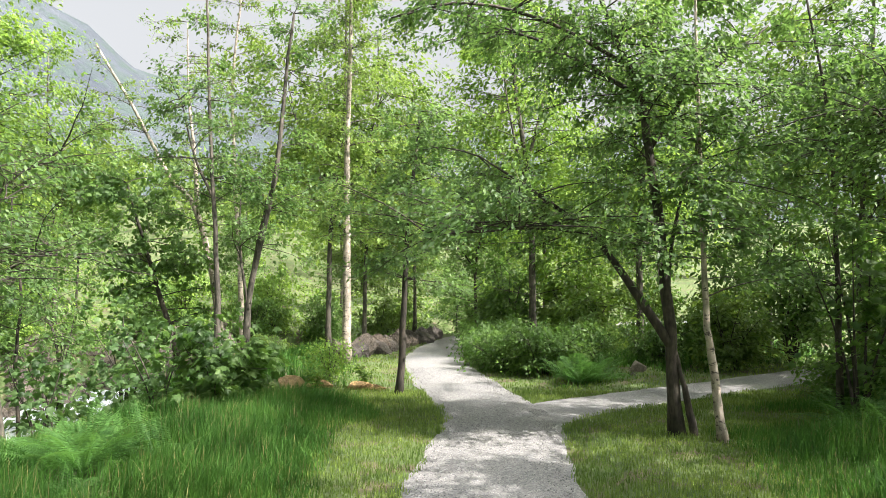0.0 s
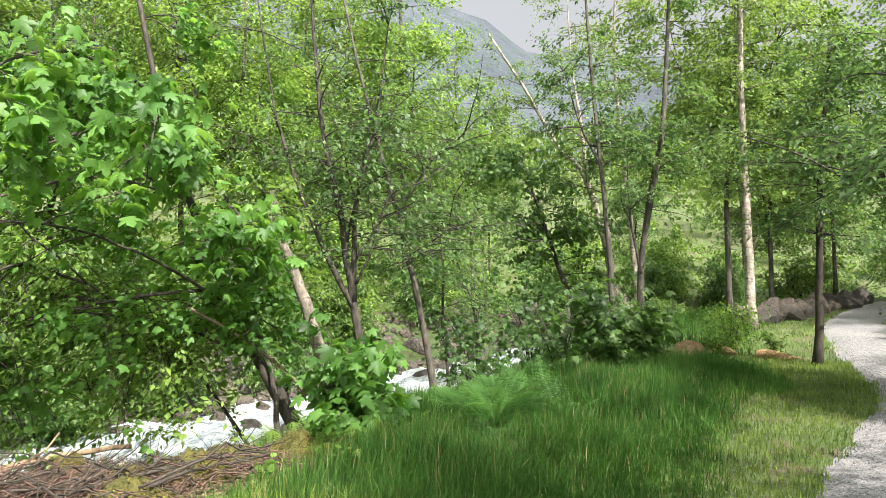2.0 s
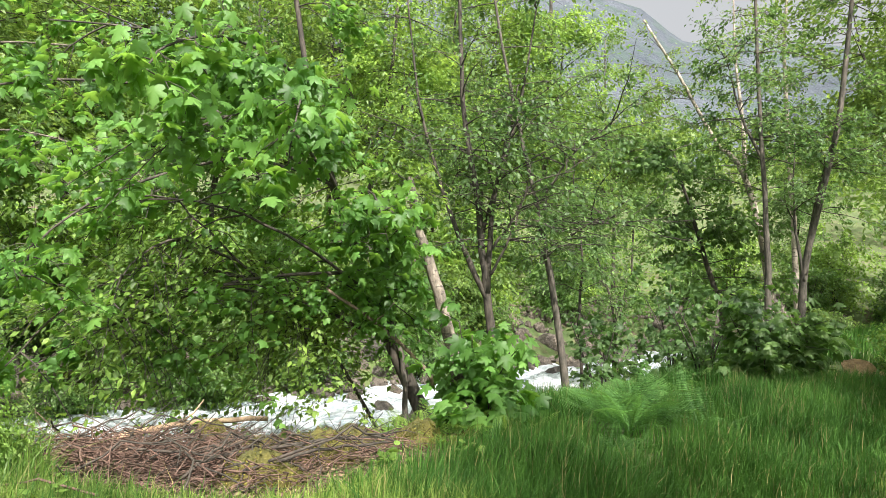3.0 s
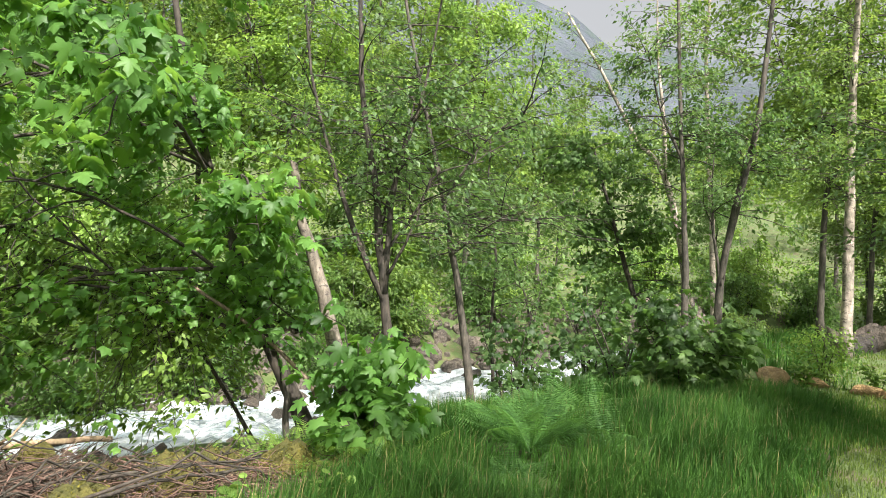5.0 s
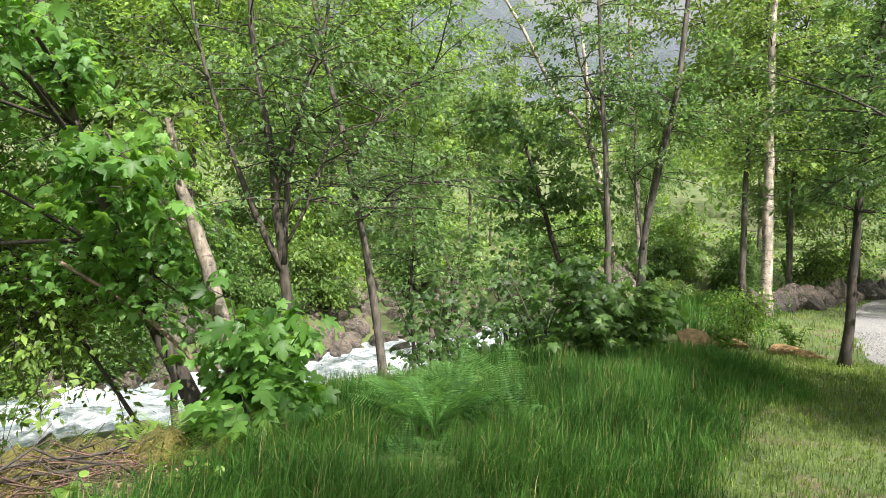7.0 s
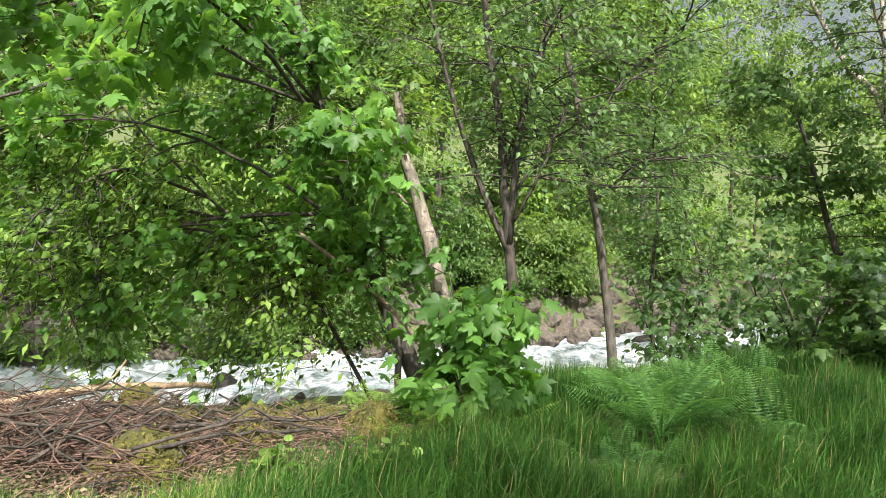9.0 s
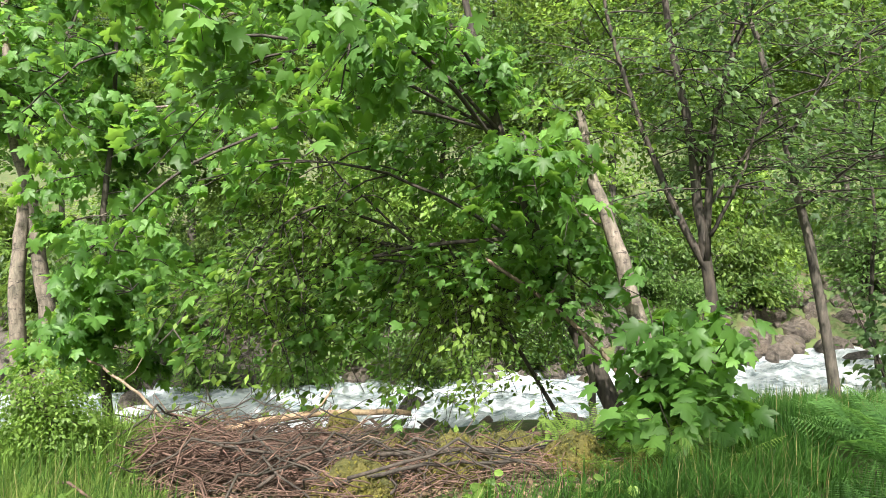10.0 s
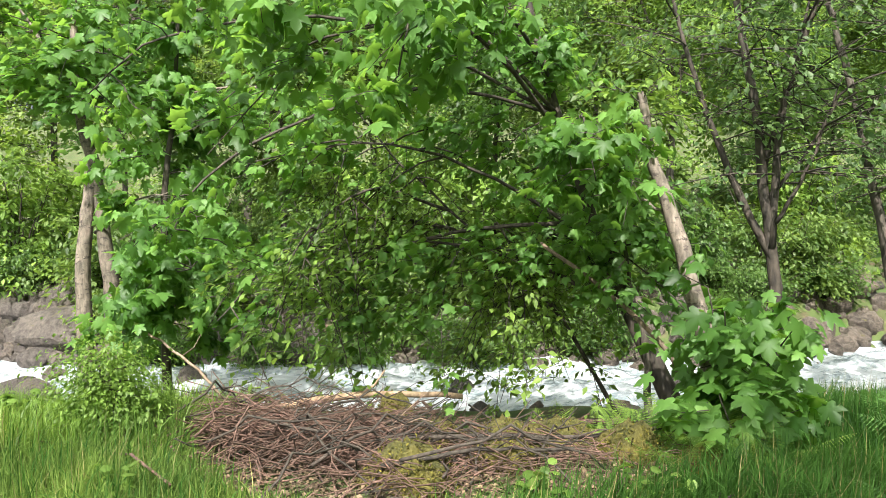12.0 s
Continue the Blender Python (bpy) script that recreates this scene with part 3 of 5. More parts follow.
# trees on the stream bank
tree("birch_tree", "leaning birch with a broken pale trunk", [(-4.37, 5.35, -0.25), (-4.54, 5.22, 0.66), (-4.68, 5.11, 1.25), (-4.8, 5.01, 1.74), (-4.86, 4.97, 2.12), (-4.88, 4.95, 2.24)], 0.092,
     [([(-4.72, 5.09, 1.35), (-5.0, 5.0, 1.5), (-5.4, 4.8, 1.62)], 0.014)], "bright", 0.08, "birch", 1.75, 7, 0.5, 8, 5)
tree("maple_tree", "large-leaved maple with branches drooping over the stream", [(-5.02, 5.58, -0.45), (-5.34, 5.31, 0.37), (-5.56, 5.13, 0.98), (-5.7, 5.02, 1.44), (-5.91, 4.85, 2.2), (-6.11, 4.69, 3.12), (-6.3, 4.5, 4.6)], 0.10,
     [([(-5.6, 5.1, 1.1), (-5.9, 4.2, 1.7), (-6.1, 3.3, 1.95), (-6.2, 2.4, 1.8)], 0.018),
      ([(-5.9, 4.85, 2.2), (-5.7, 3.9, 2.9), (-5.5, 2.9, 3.2), (-5.5, 2.0, 3.1)], 0.018),
      ([(-5.75, 4.95, 1.7), (-5.2, 4.2, 2.3), (-4.8, 3.5, 2.6), (-4.6, 2.9, 2.45)], 0.022),
      ([(-6.0, 4.75, 2.7), (-6.6, 3.8, 3.4), (-7.0, 2.6, 3.8)], 0.018),
      ([(-5.7, 4.9, 1.3), (-6.2, 3.9, 1.2), (-6.6, 2.9, 0.8), (-6.8, 2.2, 0.4)], 0.02),
      ([(-5.4, 5.25, 0.6), (-5.9, 4.6, 0.95), (-6.3, 3.8, 1.15), (-6.6, 3.1, 1.0)], 0.02)], "maple", 0.088, "dark", 0.75, 74, 1.15, 9, 8, "maple", hang=0.55, droop=0.5, up=(-0.45, 0.6),
     sprays=[([(-5.95, 4.8, 2.5), (-5.3, 4.2, 2.75), (-4.5, 3.5, 2.75), (-3.95, 3.05, 2.5), (-3.85, 2.9, 2.05)], 0.018, 15, 0.45, 0.11),
             ([(-5.95, 4.8, 2.5), (-5.2, 3.9, 3.0), (-4.6, 2.9, 3.0), (-4.3, 2.3, 2.75), (-4.2, 2.1, 2.5)], 0.018, 13, 0.45, 0.11),
             ([(-5.75, 4.95, 1.7), (-5.3, 4.7, 2.05), (-4.9, 4.5, 2.05), (-4.65, 4.4, 1.85), (-4.55, 4.4, 1.6)], 0.016, 20, 0.5, 0.1),
             ([(-5.9, 4.85, 2.2), (-5.5, 3.6, 2.3), (-5.4, 2.6, 2.0), (-5.4, 2.0, 1.6), (-5.4, 1.8, 1.2)], 0.016, 8, 0.6, 0.1),
             ([(-5.9, 4.85, 2.2), (-6.1, 3.2, 2.9), (-6.2, 1.8, 2.7), (-6.2, 1.2, 2.2)], 0.018, 9, 0.7, 0.1)])
tree("alder_tree", "sparse alder sapling on the bank", [(-5.7, 9.4, -0.3), (-5.75, 9.3, 0.6), (-5.7, 9.3, 1.5), (-5.8, 9.2, 2.4), (-5.8, 9.2, 3.3)], 0.035, [], "rowan", 0.075, "dark", 0.3, 40, 0.9, 11, 7)
tree("alder_tree", "thin leaning alder sapling near the water", [(-6.0, 11.0, -0.4), (-6.1, 10.9, 0.6), (-6.3, 10.7, 1.5), (-6.6, 10.5, 2.6)], 0.035, [], "shrub", 0.075, "dark", 0.3, 36, 0.9, 11, 7)
tree("hazel_tree", "hazel with small leaves hanging low over the water", [(-5.6, 5.4, -0.45), (-6.0, 4.9, 0.5), (-6.4, 4.3, 1.2), (-6.6, 3.7, 1.8), (-6.7, 3.2, 2.4)], 0.026,
     [([(-6.2, 4.6, 0.9), (-6.5, 4.9, 1.15), (-6.6, 5.2, 1.1), (-6.5, 5.6, 0.7)], 0.02), ([(-6.4, 4.3, 1.2), (-6.7, 3.4, 1.35), (-6.7, 2.6, 1.0), (-6.7, 2.1, 0.5)], 0.02),
      ([(-6.5, 4.1, 1.4), (-6.4, 3.4, 1.6), (-6.3, 2.9, 1.3), (-6.2, 2.7, 0.8)], 0.016), ([(-6.3, 4.5, 1.0), (-6.2, 4.4, 1.3), (-6.1, 4.5, 1.1), (-6.0, 4.6, 0.6)], 0.016)], "bright", 0.082, "dark", 0.0, 112, 0.95, 8, 8, droop=1.1, up=(-0.6, 0.4))
tree("alder_tree", "thin second stem rising beside the maple", [(-5.19, 5.3, -0.45), (-5.25, 5.26, 0.38), (-5.32, 5.2, 0.69), (-5.37, 5.17, 1.09), (-5.45, 5.1, 1.8)], 0.04, [], "maple", 0.09, "grey", 1.0, 10, 0.6, 8, 5, "maple")
tree("alder_tree", "three-stemmed alder forking above the bank", [(-4.85, 6.26, -0.35), (-4.89, 6.24, 0.47), (-4.94, 6.2, 1.09), (-5.0, 6.16, 1.61), (-5.05, 6.13, 2.2), (-5.17, 6.04, 2.96), (-5.22, 6.01, 3.78), (-5.24, 6.01, 4.9)], 0.072,
     [([(-4.93, 6.2, 1.0), (-5.1, 6.07, 1.44), (-5.27, 5.93, 1.98), (-5.45, 5.79, 2.69), (-5.58, 5.69, 3.34), (-5.7, 5.6, 4.6)], 0.036),
      ([(-4.93, 6.2, 1.1), (-4.92, 6.23, 1.99), (-4.85, 6.31, 2.53), (-4.72, 6.44, 3.13), (-4.61, 6.55, 4.2)], 0.035),
      ([(-4.9, 6.2, 1.3), (-4.75, 6.4, 1.8), (-4.65, 6.55, 2.4)], 0.018),
      ([(-4.95, 6.2, 1.5), (-4.8, 6.45, 1.9), (-4.65, 6.6, 2.3), (-4.3, 6.9, 2.45)], 0.018), ([(-5.0, 6.16, 1.7), (-4.9, 6.3, 2.4), (-4.8, 6.5, 3.4)], 0.022)], "rowan", 0.068, "dark", 1.6, 78, 1.3, 8, 7, droop=0.1)
tree("birch_tree", "young birch leaning over the grassy bank", [(-4.58, 7.29, -0.15), (-4.71, 7.19, 0.8), (-4.86, 7.08, 1.8), (-5.01, 6.97, 2.63), (-5.16, 6.86, 3.34), (-5.4, 6.65, 5.0)], 0.06,
     [([(-4.9, 7.05, 2.1), (-4.6, 7.3, 2.7), (-4.2, 7.6, 3.1)], 0.016), ([(-4.8, 7.1, 1.5), (-4.5, 7.5, 1.9), (-4.3, 8.0, 1.9)], 0.012)], "rowan", 0.068, "grey", 1.5, 52, 1.3, 9, 7, droop=0.1)
tree("maple_tree", "twin-trunked maple on the stream bank", [(-8.81, 1.11, -0.75), (-8.87, 1.06, 0.36), (-8.94, 1.0, 1.09), (-9.01, 0.92, 1.87), (-9.06, 0.78, 2.48), (-9.14, 0.75, 3.51), (-9.19, 0.74, 5.2)], 0.125,
     [([(-8.75, 0.8, -0.75), (-8.8, 0.79, 0.31), (-8.85, 0.8, 1.0), (-8.95, 0.85, 1.5), (-9.0, 0.9, 1.85)], 0.09),
      ([(-9.03, 0.87, 2.6), (-9.0, 1.08, 3.09), (-8.93, 1.35, 3.57), (-8.89, 1.7, 4.4)], 0.04), ([(-9.08, 0.75, 2.7), (-9.22, 0.45, 3.21), (-9.4, 0.0, 3.9)], 0.035),
      ([(-8.95, 0.9, 1.2), (-8.4, 1.3, 1.5), (-7.8, 1.7, 1.6)], 0.018)], "maple", 0.11, "beech", 2.5, 56, 1.6, 9, 9, "maple", hang=0.3, droop=0.2, up=(-0.15, 0.4),
     sprays=[([(-9.0, 0.85, 2.0), (-8.3, 1.6, 2.5), (-7.6, 2.4, 2.6), (-7.0, 3.0, 2.4)], 0.02, 18, 0.8, 0.105),
             ([(-9.1, 0.8, 2.5), (-8.5, 1.8, 3.4), (-7.9, 3.0, 3.6), (-7.4, 4.0, 3.4)], 0.02, 18, 0.9, 0.105)])
tree("maple_tree", "slim maple sapling by the water", [(-8.05, 1.64, -0.8), (-8.13, 1.62, 0.71), (-8.18, 1.66, 1.67), (-8.2, 1.78, 2.69), (-8.22, 1.88, 4.2)], 0.06, [([(-8.1, 1.63, 0.4), (-7.7, 1.8, 0.8), (-7.4, 1.9, 0.9)], 0.012)], "maple", 0.125, "dark", 0.2, 44, 0.8, 7, 7, "maple_near", droop=0.4)
tree("alder_tree", "dark leaning alder over the water", [(-4.85, 12.7, -0.3), (-4.94, 12.63, 0.54), (-5.16, 12.4, 1.54), (-5.35, 12.2, 2.35), (-5.6, 12.0, 3.4)], 0.08, [], "shrub", 0.085, "dark", 0.7, 58, 1.5, 9, 8, "maple")


# woods around, built in a few forms and repeated
def wood_tree(name, label, tall, radius, leaf, size, zmin, n, length, leaf_n, twigs_n, bark, bend):
    return tree(name, label, [(0, 0, -0.3), (0.05, 0, tall * 0.3), (bend, 0.1, tall * 0.6), (bend * 1.4, 0, tall)], radius,
                [([(0.05, 0, tall * 0.3), (0.6, 0.3, tall * 0.45), (1.0, 0.5, tall * 0.65)], radius * 0.4), ([(0.05, 0, tall * 0.4), (-0.5, -0.4, tall * 0.55), (-0.9, -0.5, tall * 0.75)], radius * 0.4)],
                leaf, size, bark, zmin, n, length, leaf_n, twigs_n, group="woodland trees", spread=0.2, fine=False)


FORMS = [wood_tree("woodland_tree", "leafy broadleaf tree of the riverside wood", 8.0, 0.075, "birch", 0.115, 2.2, 115, 2.2, 16, 8, "grey", 0.3),
         wood_tree("woodland_tree", "leafy broadleaf tree of the riverside wood", 6.5, 0.07, "shrub", 0.11, 0.4, 105, 2.0, 16, 8, "dark", -0.4),
         wood_tree("woodland_tree", "leafy broadleaf tree of the riverside wood", 10.0, 0.11, "bright", 0.12, 0.8, 115, 2.7, 16, 8, "grey", 0.5)]
# (8.2, 6.0) and (9.8, 8.6) lie out of view, added to shade right-hand grass
PLACES = [(-14.5, 3.5), (-13.4, 7.5), (-12.6, 11.0), (-16.5, 0.5), (-19.2, 2.2), (-17.5, 6.0), (-15.8, 10.0), (-14.0, 14.5), (-18.0, -4.0), (-16, 19), (-15, 28),
          (4.2, 15.5), (6.5, 11.2), (7.5, 16.5), (2.2, 18.5), (9.5, 12.5), (5.5, 20), (3.2, 23.5), (2.2, 30), (-9.5, 32), (-12.2, 17.5), (-13.0, 23), (-16.5, 24), (-17.6, 3.0), (8.2, 6.0), (9.8, 8.6), (-20.5, -1.5), (-1.8, 31), (0.4, 35), (3.5, 38), (9.5, -2.5), (7.0, -6.5), (-5.5, 36), (-3, 42), (0.9, 22.5)]
for x, y, s in [(-16.2, 12.6, 1.35), (-19.5, 9.0, 1.5), (-14.8, 16.6, 1.3), (-20.5, 14.0, 1.5), (-22.5, 5.0, 1.5), (-18.2, 20.0, 1.4), (-21.5, -3.5, 1.4), (-18.6, 5.2, 1.35), (5.3, 1.2, 1.2), (6.2, 0.8, 1.2)]:  # tallest, over the far bank; two by the walk's start added, unseen, for shade
    ob = copy_thing(FORMS[0], Matrix.LocRotScale((x, y, hz(x, y)), Euler((0, 0, random.uniform(0, 6.28))), None))
    ob.scale = (s * 1.1, s * 1.1, s)
for x, y in [(-2.3, 19.0), (-1.2, 24.5), (-3.2, 26.5), (-2.9, 16.8)]:  # clear-stemmed trees by the bend
    ob = copy_thing(FORMS[0], Matrix.LocRotScale((x, y, hz(x, y)), Euler((0, 0, random.uniform(0, 6.28))), None))
    ob.scale = [random.uniform(0.9, 1.15)] * 3
for i, (x, y) in enumerate(PLACES):
    s = random.uniform(0.8, 1.15)
    m = Matrix.LocRotScale((x, y, hz(x, y)), Euler((0, 0, random.uniform(0, 6.28))), None)
    ob = FORMS[i % 3] if i < 3 else copy_thing(FORMS[i % 3], m)
    ob.matrix_basis = m @ Matrix.Diagonal((s, s, s * random.uniform(0.9, 1.1), 1))


# ---- shrubs, ferns, grass ----


def shrub(name, label, at, tall, wide, stems, leaf, leaf_size, n, length, leaf_n, twigs_n, shape="ovate", group="", category="bush", up=(-0.2, 0.9), zmin=0.15, fine=False):
    """A bush of several stems from one foot."""
    root = tagged(new(name), label, category, group)
    curves = []
    for i in range(stems):
        a = 2 * math.pi * (i + random.random() * 0.6) / stems
        r = wide * random.uniform(0.35, 0.8)
        h = tall * random.uniform(0.65, 1.0)
        c = curve_points([(0.05 * math.cos(a), 0.05 * math.sin(a), -0.1), (0.3 * r * math.cos(a), 0.3 * r * math.sin(a), h * 0.4), (r * math.cos(a + 0.3), r * math.sin(a + 0.3), h)], 10)
        curves.append(c)
        t = Tubes()
        t.add(c, np.linspace(0.006 + 0.008 * tall, 0.004, 10), 5, 0.05)
        part("stem", t.mesh("stem", BARK["dark"]), root)
    wood, spots = grow(curves, zmin, n, length, leaf_n, twigs_n, up=up, spread=0.15, fine=fine)
    part("twig_work", wood.mesh("twig_work", BARK["dark"]), root, kind="stuff")
    part("foliage", leaves_mesh("foliage", spots, leaf_size, LEAF[leaf], shape, 0.45, 0.5, (0, 0)), root, kind="stuff")
    root.location = (at[0], at[1], hz(*at))
    return root


shrub("maple_bush", "maple saplings with big bright leaves beside the leaning birch", (-4.35, 5.35), 1.1, 0.52, 9, "maple", 0.125, 31, 0.42, 4, 4, "maple_near")
shrub("maple_bush", "low maple seedlings under the leaning birch", (-3.95, 5.0), 0.45, 0.3, 5, "maple", 0.12, 12, 0.3, 4, 4, "maple_near")
shrub("maple_bush", "leafy green maple bush at the grass edge", (-2.85, 8.6), 1.0, 0.75, 9, "shrub", 0.1, 42, 0.6, 6, 5, "maple_near")
shrub("spiraea_bush", "light green feathery bush on the bank", (-5.0, 1.48), 0.55, 0.15, 12, "bright", 0.03, 60, 0.15, 14, 9)
for at, tall in (((4.9, 8.5), 2.6), ((5.4, 7.6), 2.8)):
    shrub("maple_sapling", "shaded maple sapling at the wood edge", at, tall, 0.8, 5, "shrub", 0.1, 18, 0.7, 5, 5, "maple", group="wood edge saplings", zmin=0.6)
shrub("alder_bush", "young alder bush near the orange rock", (-2.0, 11.7), 0.7, 0.35, 6, "bright", 0.06, 20, 0.35, 10, 7)
BUSHES = [shrub("riverside_bush", "dense green bush of the undergrowth", (-13.6, 4.0), 2.2, 1.2, 9, "shrub", 0.13, 80, 1.1, 9, 6, group="undergrowth bushes"),
          shrub("riverside_bush", "dense green bush of the undergrowth", (-12.2, 9.2), 1.7, 1.2, 9, "birch", 0.12, 80, 0.9, 9, 6, group="undergrowth bushes"),
          shrub("riverside_bush", "dense green bush of the undergrowth", (-12.9, 7.0), 2.6, 1.0, 8, "bright", 0.14, 80, 1.1, 9, 6, group="undergrowth bushes"),
          shrub("bramble_bush", "low tangled bramble bush beside the path", (1.1, 13.5), 0.75, 0.9, 10, "shrub", 0.075, 75, 0.6, 9, 6, group="undergrowth bushes")]
spots = [(0, -15.4, 2.0), (1, -14.6, 0.5), (2, -16.6, -1.5), (0, -17.6, -4.5), (1, -12.8, 5.8), (2, -14.8, 6.4), (0, -11.9, 11.0), (1, -11.4, 13.2), (2, -14.6, 9.4), (1, -15.8, 12.2), (0, -17, 8),
         (2, -17.5, 3.8), (0, -13.8, 17.0), (2, -7.2, 28.5), (0, -16.4, 5.0), (1, -13.9, 2.2), (1, -17, 16.5),
         (1, -6.0, 24.5), (0, -7.5, 27.0), (1, -9.0, 31.0), (2, -10.5, 27.5), (0, -5.2, 29.5), (3, -11.6, 4.2), (3, -11.0, 6.1), (3, -10.9, 8.3), (1, -11.4, 7.2), (3, -10.5, 10.6), (3, -12.2, 2.9), (3, -12.9, 1.3), (1, -12.3, 5.0),
         (3, 0.75, 14.6), (3, 1.7, 12.9), (3, 2.6, 13.7), (3, 0.95, 16.2), (3, 2.4, 15.0), (1, 3.2, 16.5), (3, 4.2, 14.2), (0, 1.9, 20.5), (2, 4.9, 17.2), (1, 6.1, 15.8), (0, 7.2, 14.9), (1, 5.4, 13.6), (3, 5.9, 9.9), (0, 6.2, 9.2), (1, 7.2, 10.6),
         (2, 8.0, 12.4), (2, 3.4, 19.3), (1, 1.2, 24), (3, 5.6, 7.9), (3, 0.9, 18.2), (1, -2.4, 25.5), (1, -1.6, 27),
         (0, -11.0, 16.4), (2, -12.0, 19.0), (0, -9.8, 22.5), (2, -12.8, 14.5), (1, -13.6, 16.2), (3, -11.2, 12.0), (1, -11.6, 12.6), (2, -18.5, -1.0), (0, -17.9, -2.7), (1, -17.3, 0.7), (2, -18.2, 4.4), (3, -12.4, 7.4), (3, -12.9, 5.6), (3, -13.6, 3.8), (3, -14.4, 2.0), (3, -15.2, 0.4), (3, -12.0, 9.2), (3, -11.7, 11.4), (3, -11.2, 13.6), (3, -16.2, -1.4), (3, -13.9, 5.0), (3, -13.1, 8.4), (3, -12.6, 10.4), (1, -13.3, 6.6), (2, -14.1, 4.6), (0, -12.6, 8.4), (1, -15.4, 3.4)]
for k, x, y in spots:
    s = random.uniform(0.8, 1.2)
    ob = copy_thing(BUSHES[k], Matrix.LocRotScale((x, y, hz(x, y)), Euler((0, 0, random.uniform(0, 6.28))), None))
    ob.scale = (s, s, s * random.uniform(0.9, 1.1))


def frond_mesh(length, arch, leaf):
    """One fern frond: an arched stalk with two rows of tapering leaflets, each toothed."""
    n = 30
    u = np.linspace(0, 1, n)
    y = length * u * (1 - 0.25 * arch * u)
    z = length * (0.95 * u - arch * 0.7 * u**2)
    v, f = [], []
    for i in range(n - 1):
        w = 0.006 * (1 - u[i])
        v += [(-w, y[i], z[i]), (w, y[i], z[i]), (w * 0.9, y[i + 1], z[i + 1]), (-w * 0.9, y[i + 1], z[i + 1])]
        b = len(v) - 4
        f.append((b, b + 1, b + 2, b + 3))
    for i in range(3, n):
        ln = length * 0.27 * math.sin(math.pi * min(1, (u[i] * 0.86 + 0.16))) ** 0.8
        for sgn in (-1, 1):
            p = np.array([0, y[i], z[i]])
            d = np.array([sgn * 0.92, 0.38, -0.12])
            e = np.array([0, 0.72, 0.3])
            w = 0.0165 * (length / 0.7) * (1.1 - u[i] * 0.6)
            for k in range(3):
                a, c = k / 3, (k + 1) / 3
                q, r = p + d * ln * a, p + d * ln * c
                wa = w * (1 - a * 0.75)
                b = len(v)
                v += [tuple(q), tuple(q + d * ln * 0.06 + e * wa), tuple(r), tuple(q + d * ln * 0.06 - e * wa * 0.9)]
                f += [(b, b + 2, b + 1), (b, b + 3, b + 2)]
    return mesh_from("frond", np.array(v), f, LEAF[leaf], False)


FRONDS = {k: [frond_mesh(0.7, a, k) for a in (0.5, 0.75, 0.95)] for k in ("fern", "bright")}


def fern(at, size, n, leaf="fern", label="green fern with arching fronds in the grass", lean=0.0):
    root = tagged(new("fern"), label, "fern", "ferns")
    x, y = at
    root.location = (x, y, hz(x, y) - 0.02)
    for i in range(n):
        ob = part("frond", FRONDS[leaf][random.randrange(3)], root)
        s = size * random.uniform(0.75, 1.15)
        ob.rotation_euler = (random.uniform(-0.25, 0.35) + lean, random.uniform(-0.2, 0.2), 6.283 * (i + random.uniform(-0.3, 0.3)) / n)
        ob.scale = (s, s, s)
    return root


FERNS = [(-2.95, 5.7, 1.0, 26, "fern"), (-3.35, 6.0, 0.75, 16, "fern"), (-2.5, 6.1, 0.75, 15, "fern"), (-2.72, 4.93, 0.62, 8, "fern"), (-2.55, 5.05, 0.5, 7, "fern"), (-3.62, 4.85, 0.8, 9, "bright"), (-3.8, 4.5, 0.62, 8, "bright"), (-4.05, 4.75, 0.72, 8, "bright"), (-4.4, 4.7, 0.7, 8, "bright"),
                            (-4.75, 4.7, 0.65, 8, "bright"), (-5.25, 4.3, 0.6, 7, "bright"), (-5.6, 3.7, 0.5, 7, "fern"), (-4.55, 1.95, 0.4, 5, "bright"), (2.25, 12.0, 1.15, 24, "fern"), (2.6, 12.2, 0.9, 16, "fern"), (-3.56, 6.9, 0.8, 13, "fern"), (-3.9, 6.5, 0.7, 11, "fern"), (-3.2, 7.4, 0.9, 10, "fern"),
                            (4.5, 7.8, 1.15, 18, "fern"), (4.75, 7.2, 1.0, 15, "fern"), (5.3, 8.4, 1.1, 14, "fern"), (4.3, 6.7, 1.0, 10, "fern"), (5.2, 6.2, 1.2, 11, "fern"), (1.2, 14.0, 0.9, 16, "fern"), (-5.9, 4.9, 0.6, 8, "bright"), (-6.2, 4.1, 0.5, 7, "fern"), (-4.2, 8.2, 0.8, 10, "fern"), (-6.0, 6.6, 0.7, 9, "fern")]
for x, y, size, n, leaf in FERNS:
    fern((x, y), size, n, leaf, "pale green young fern on the bank" if leaf == "bright" else "green fern with arching fronds in the grass")


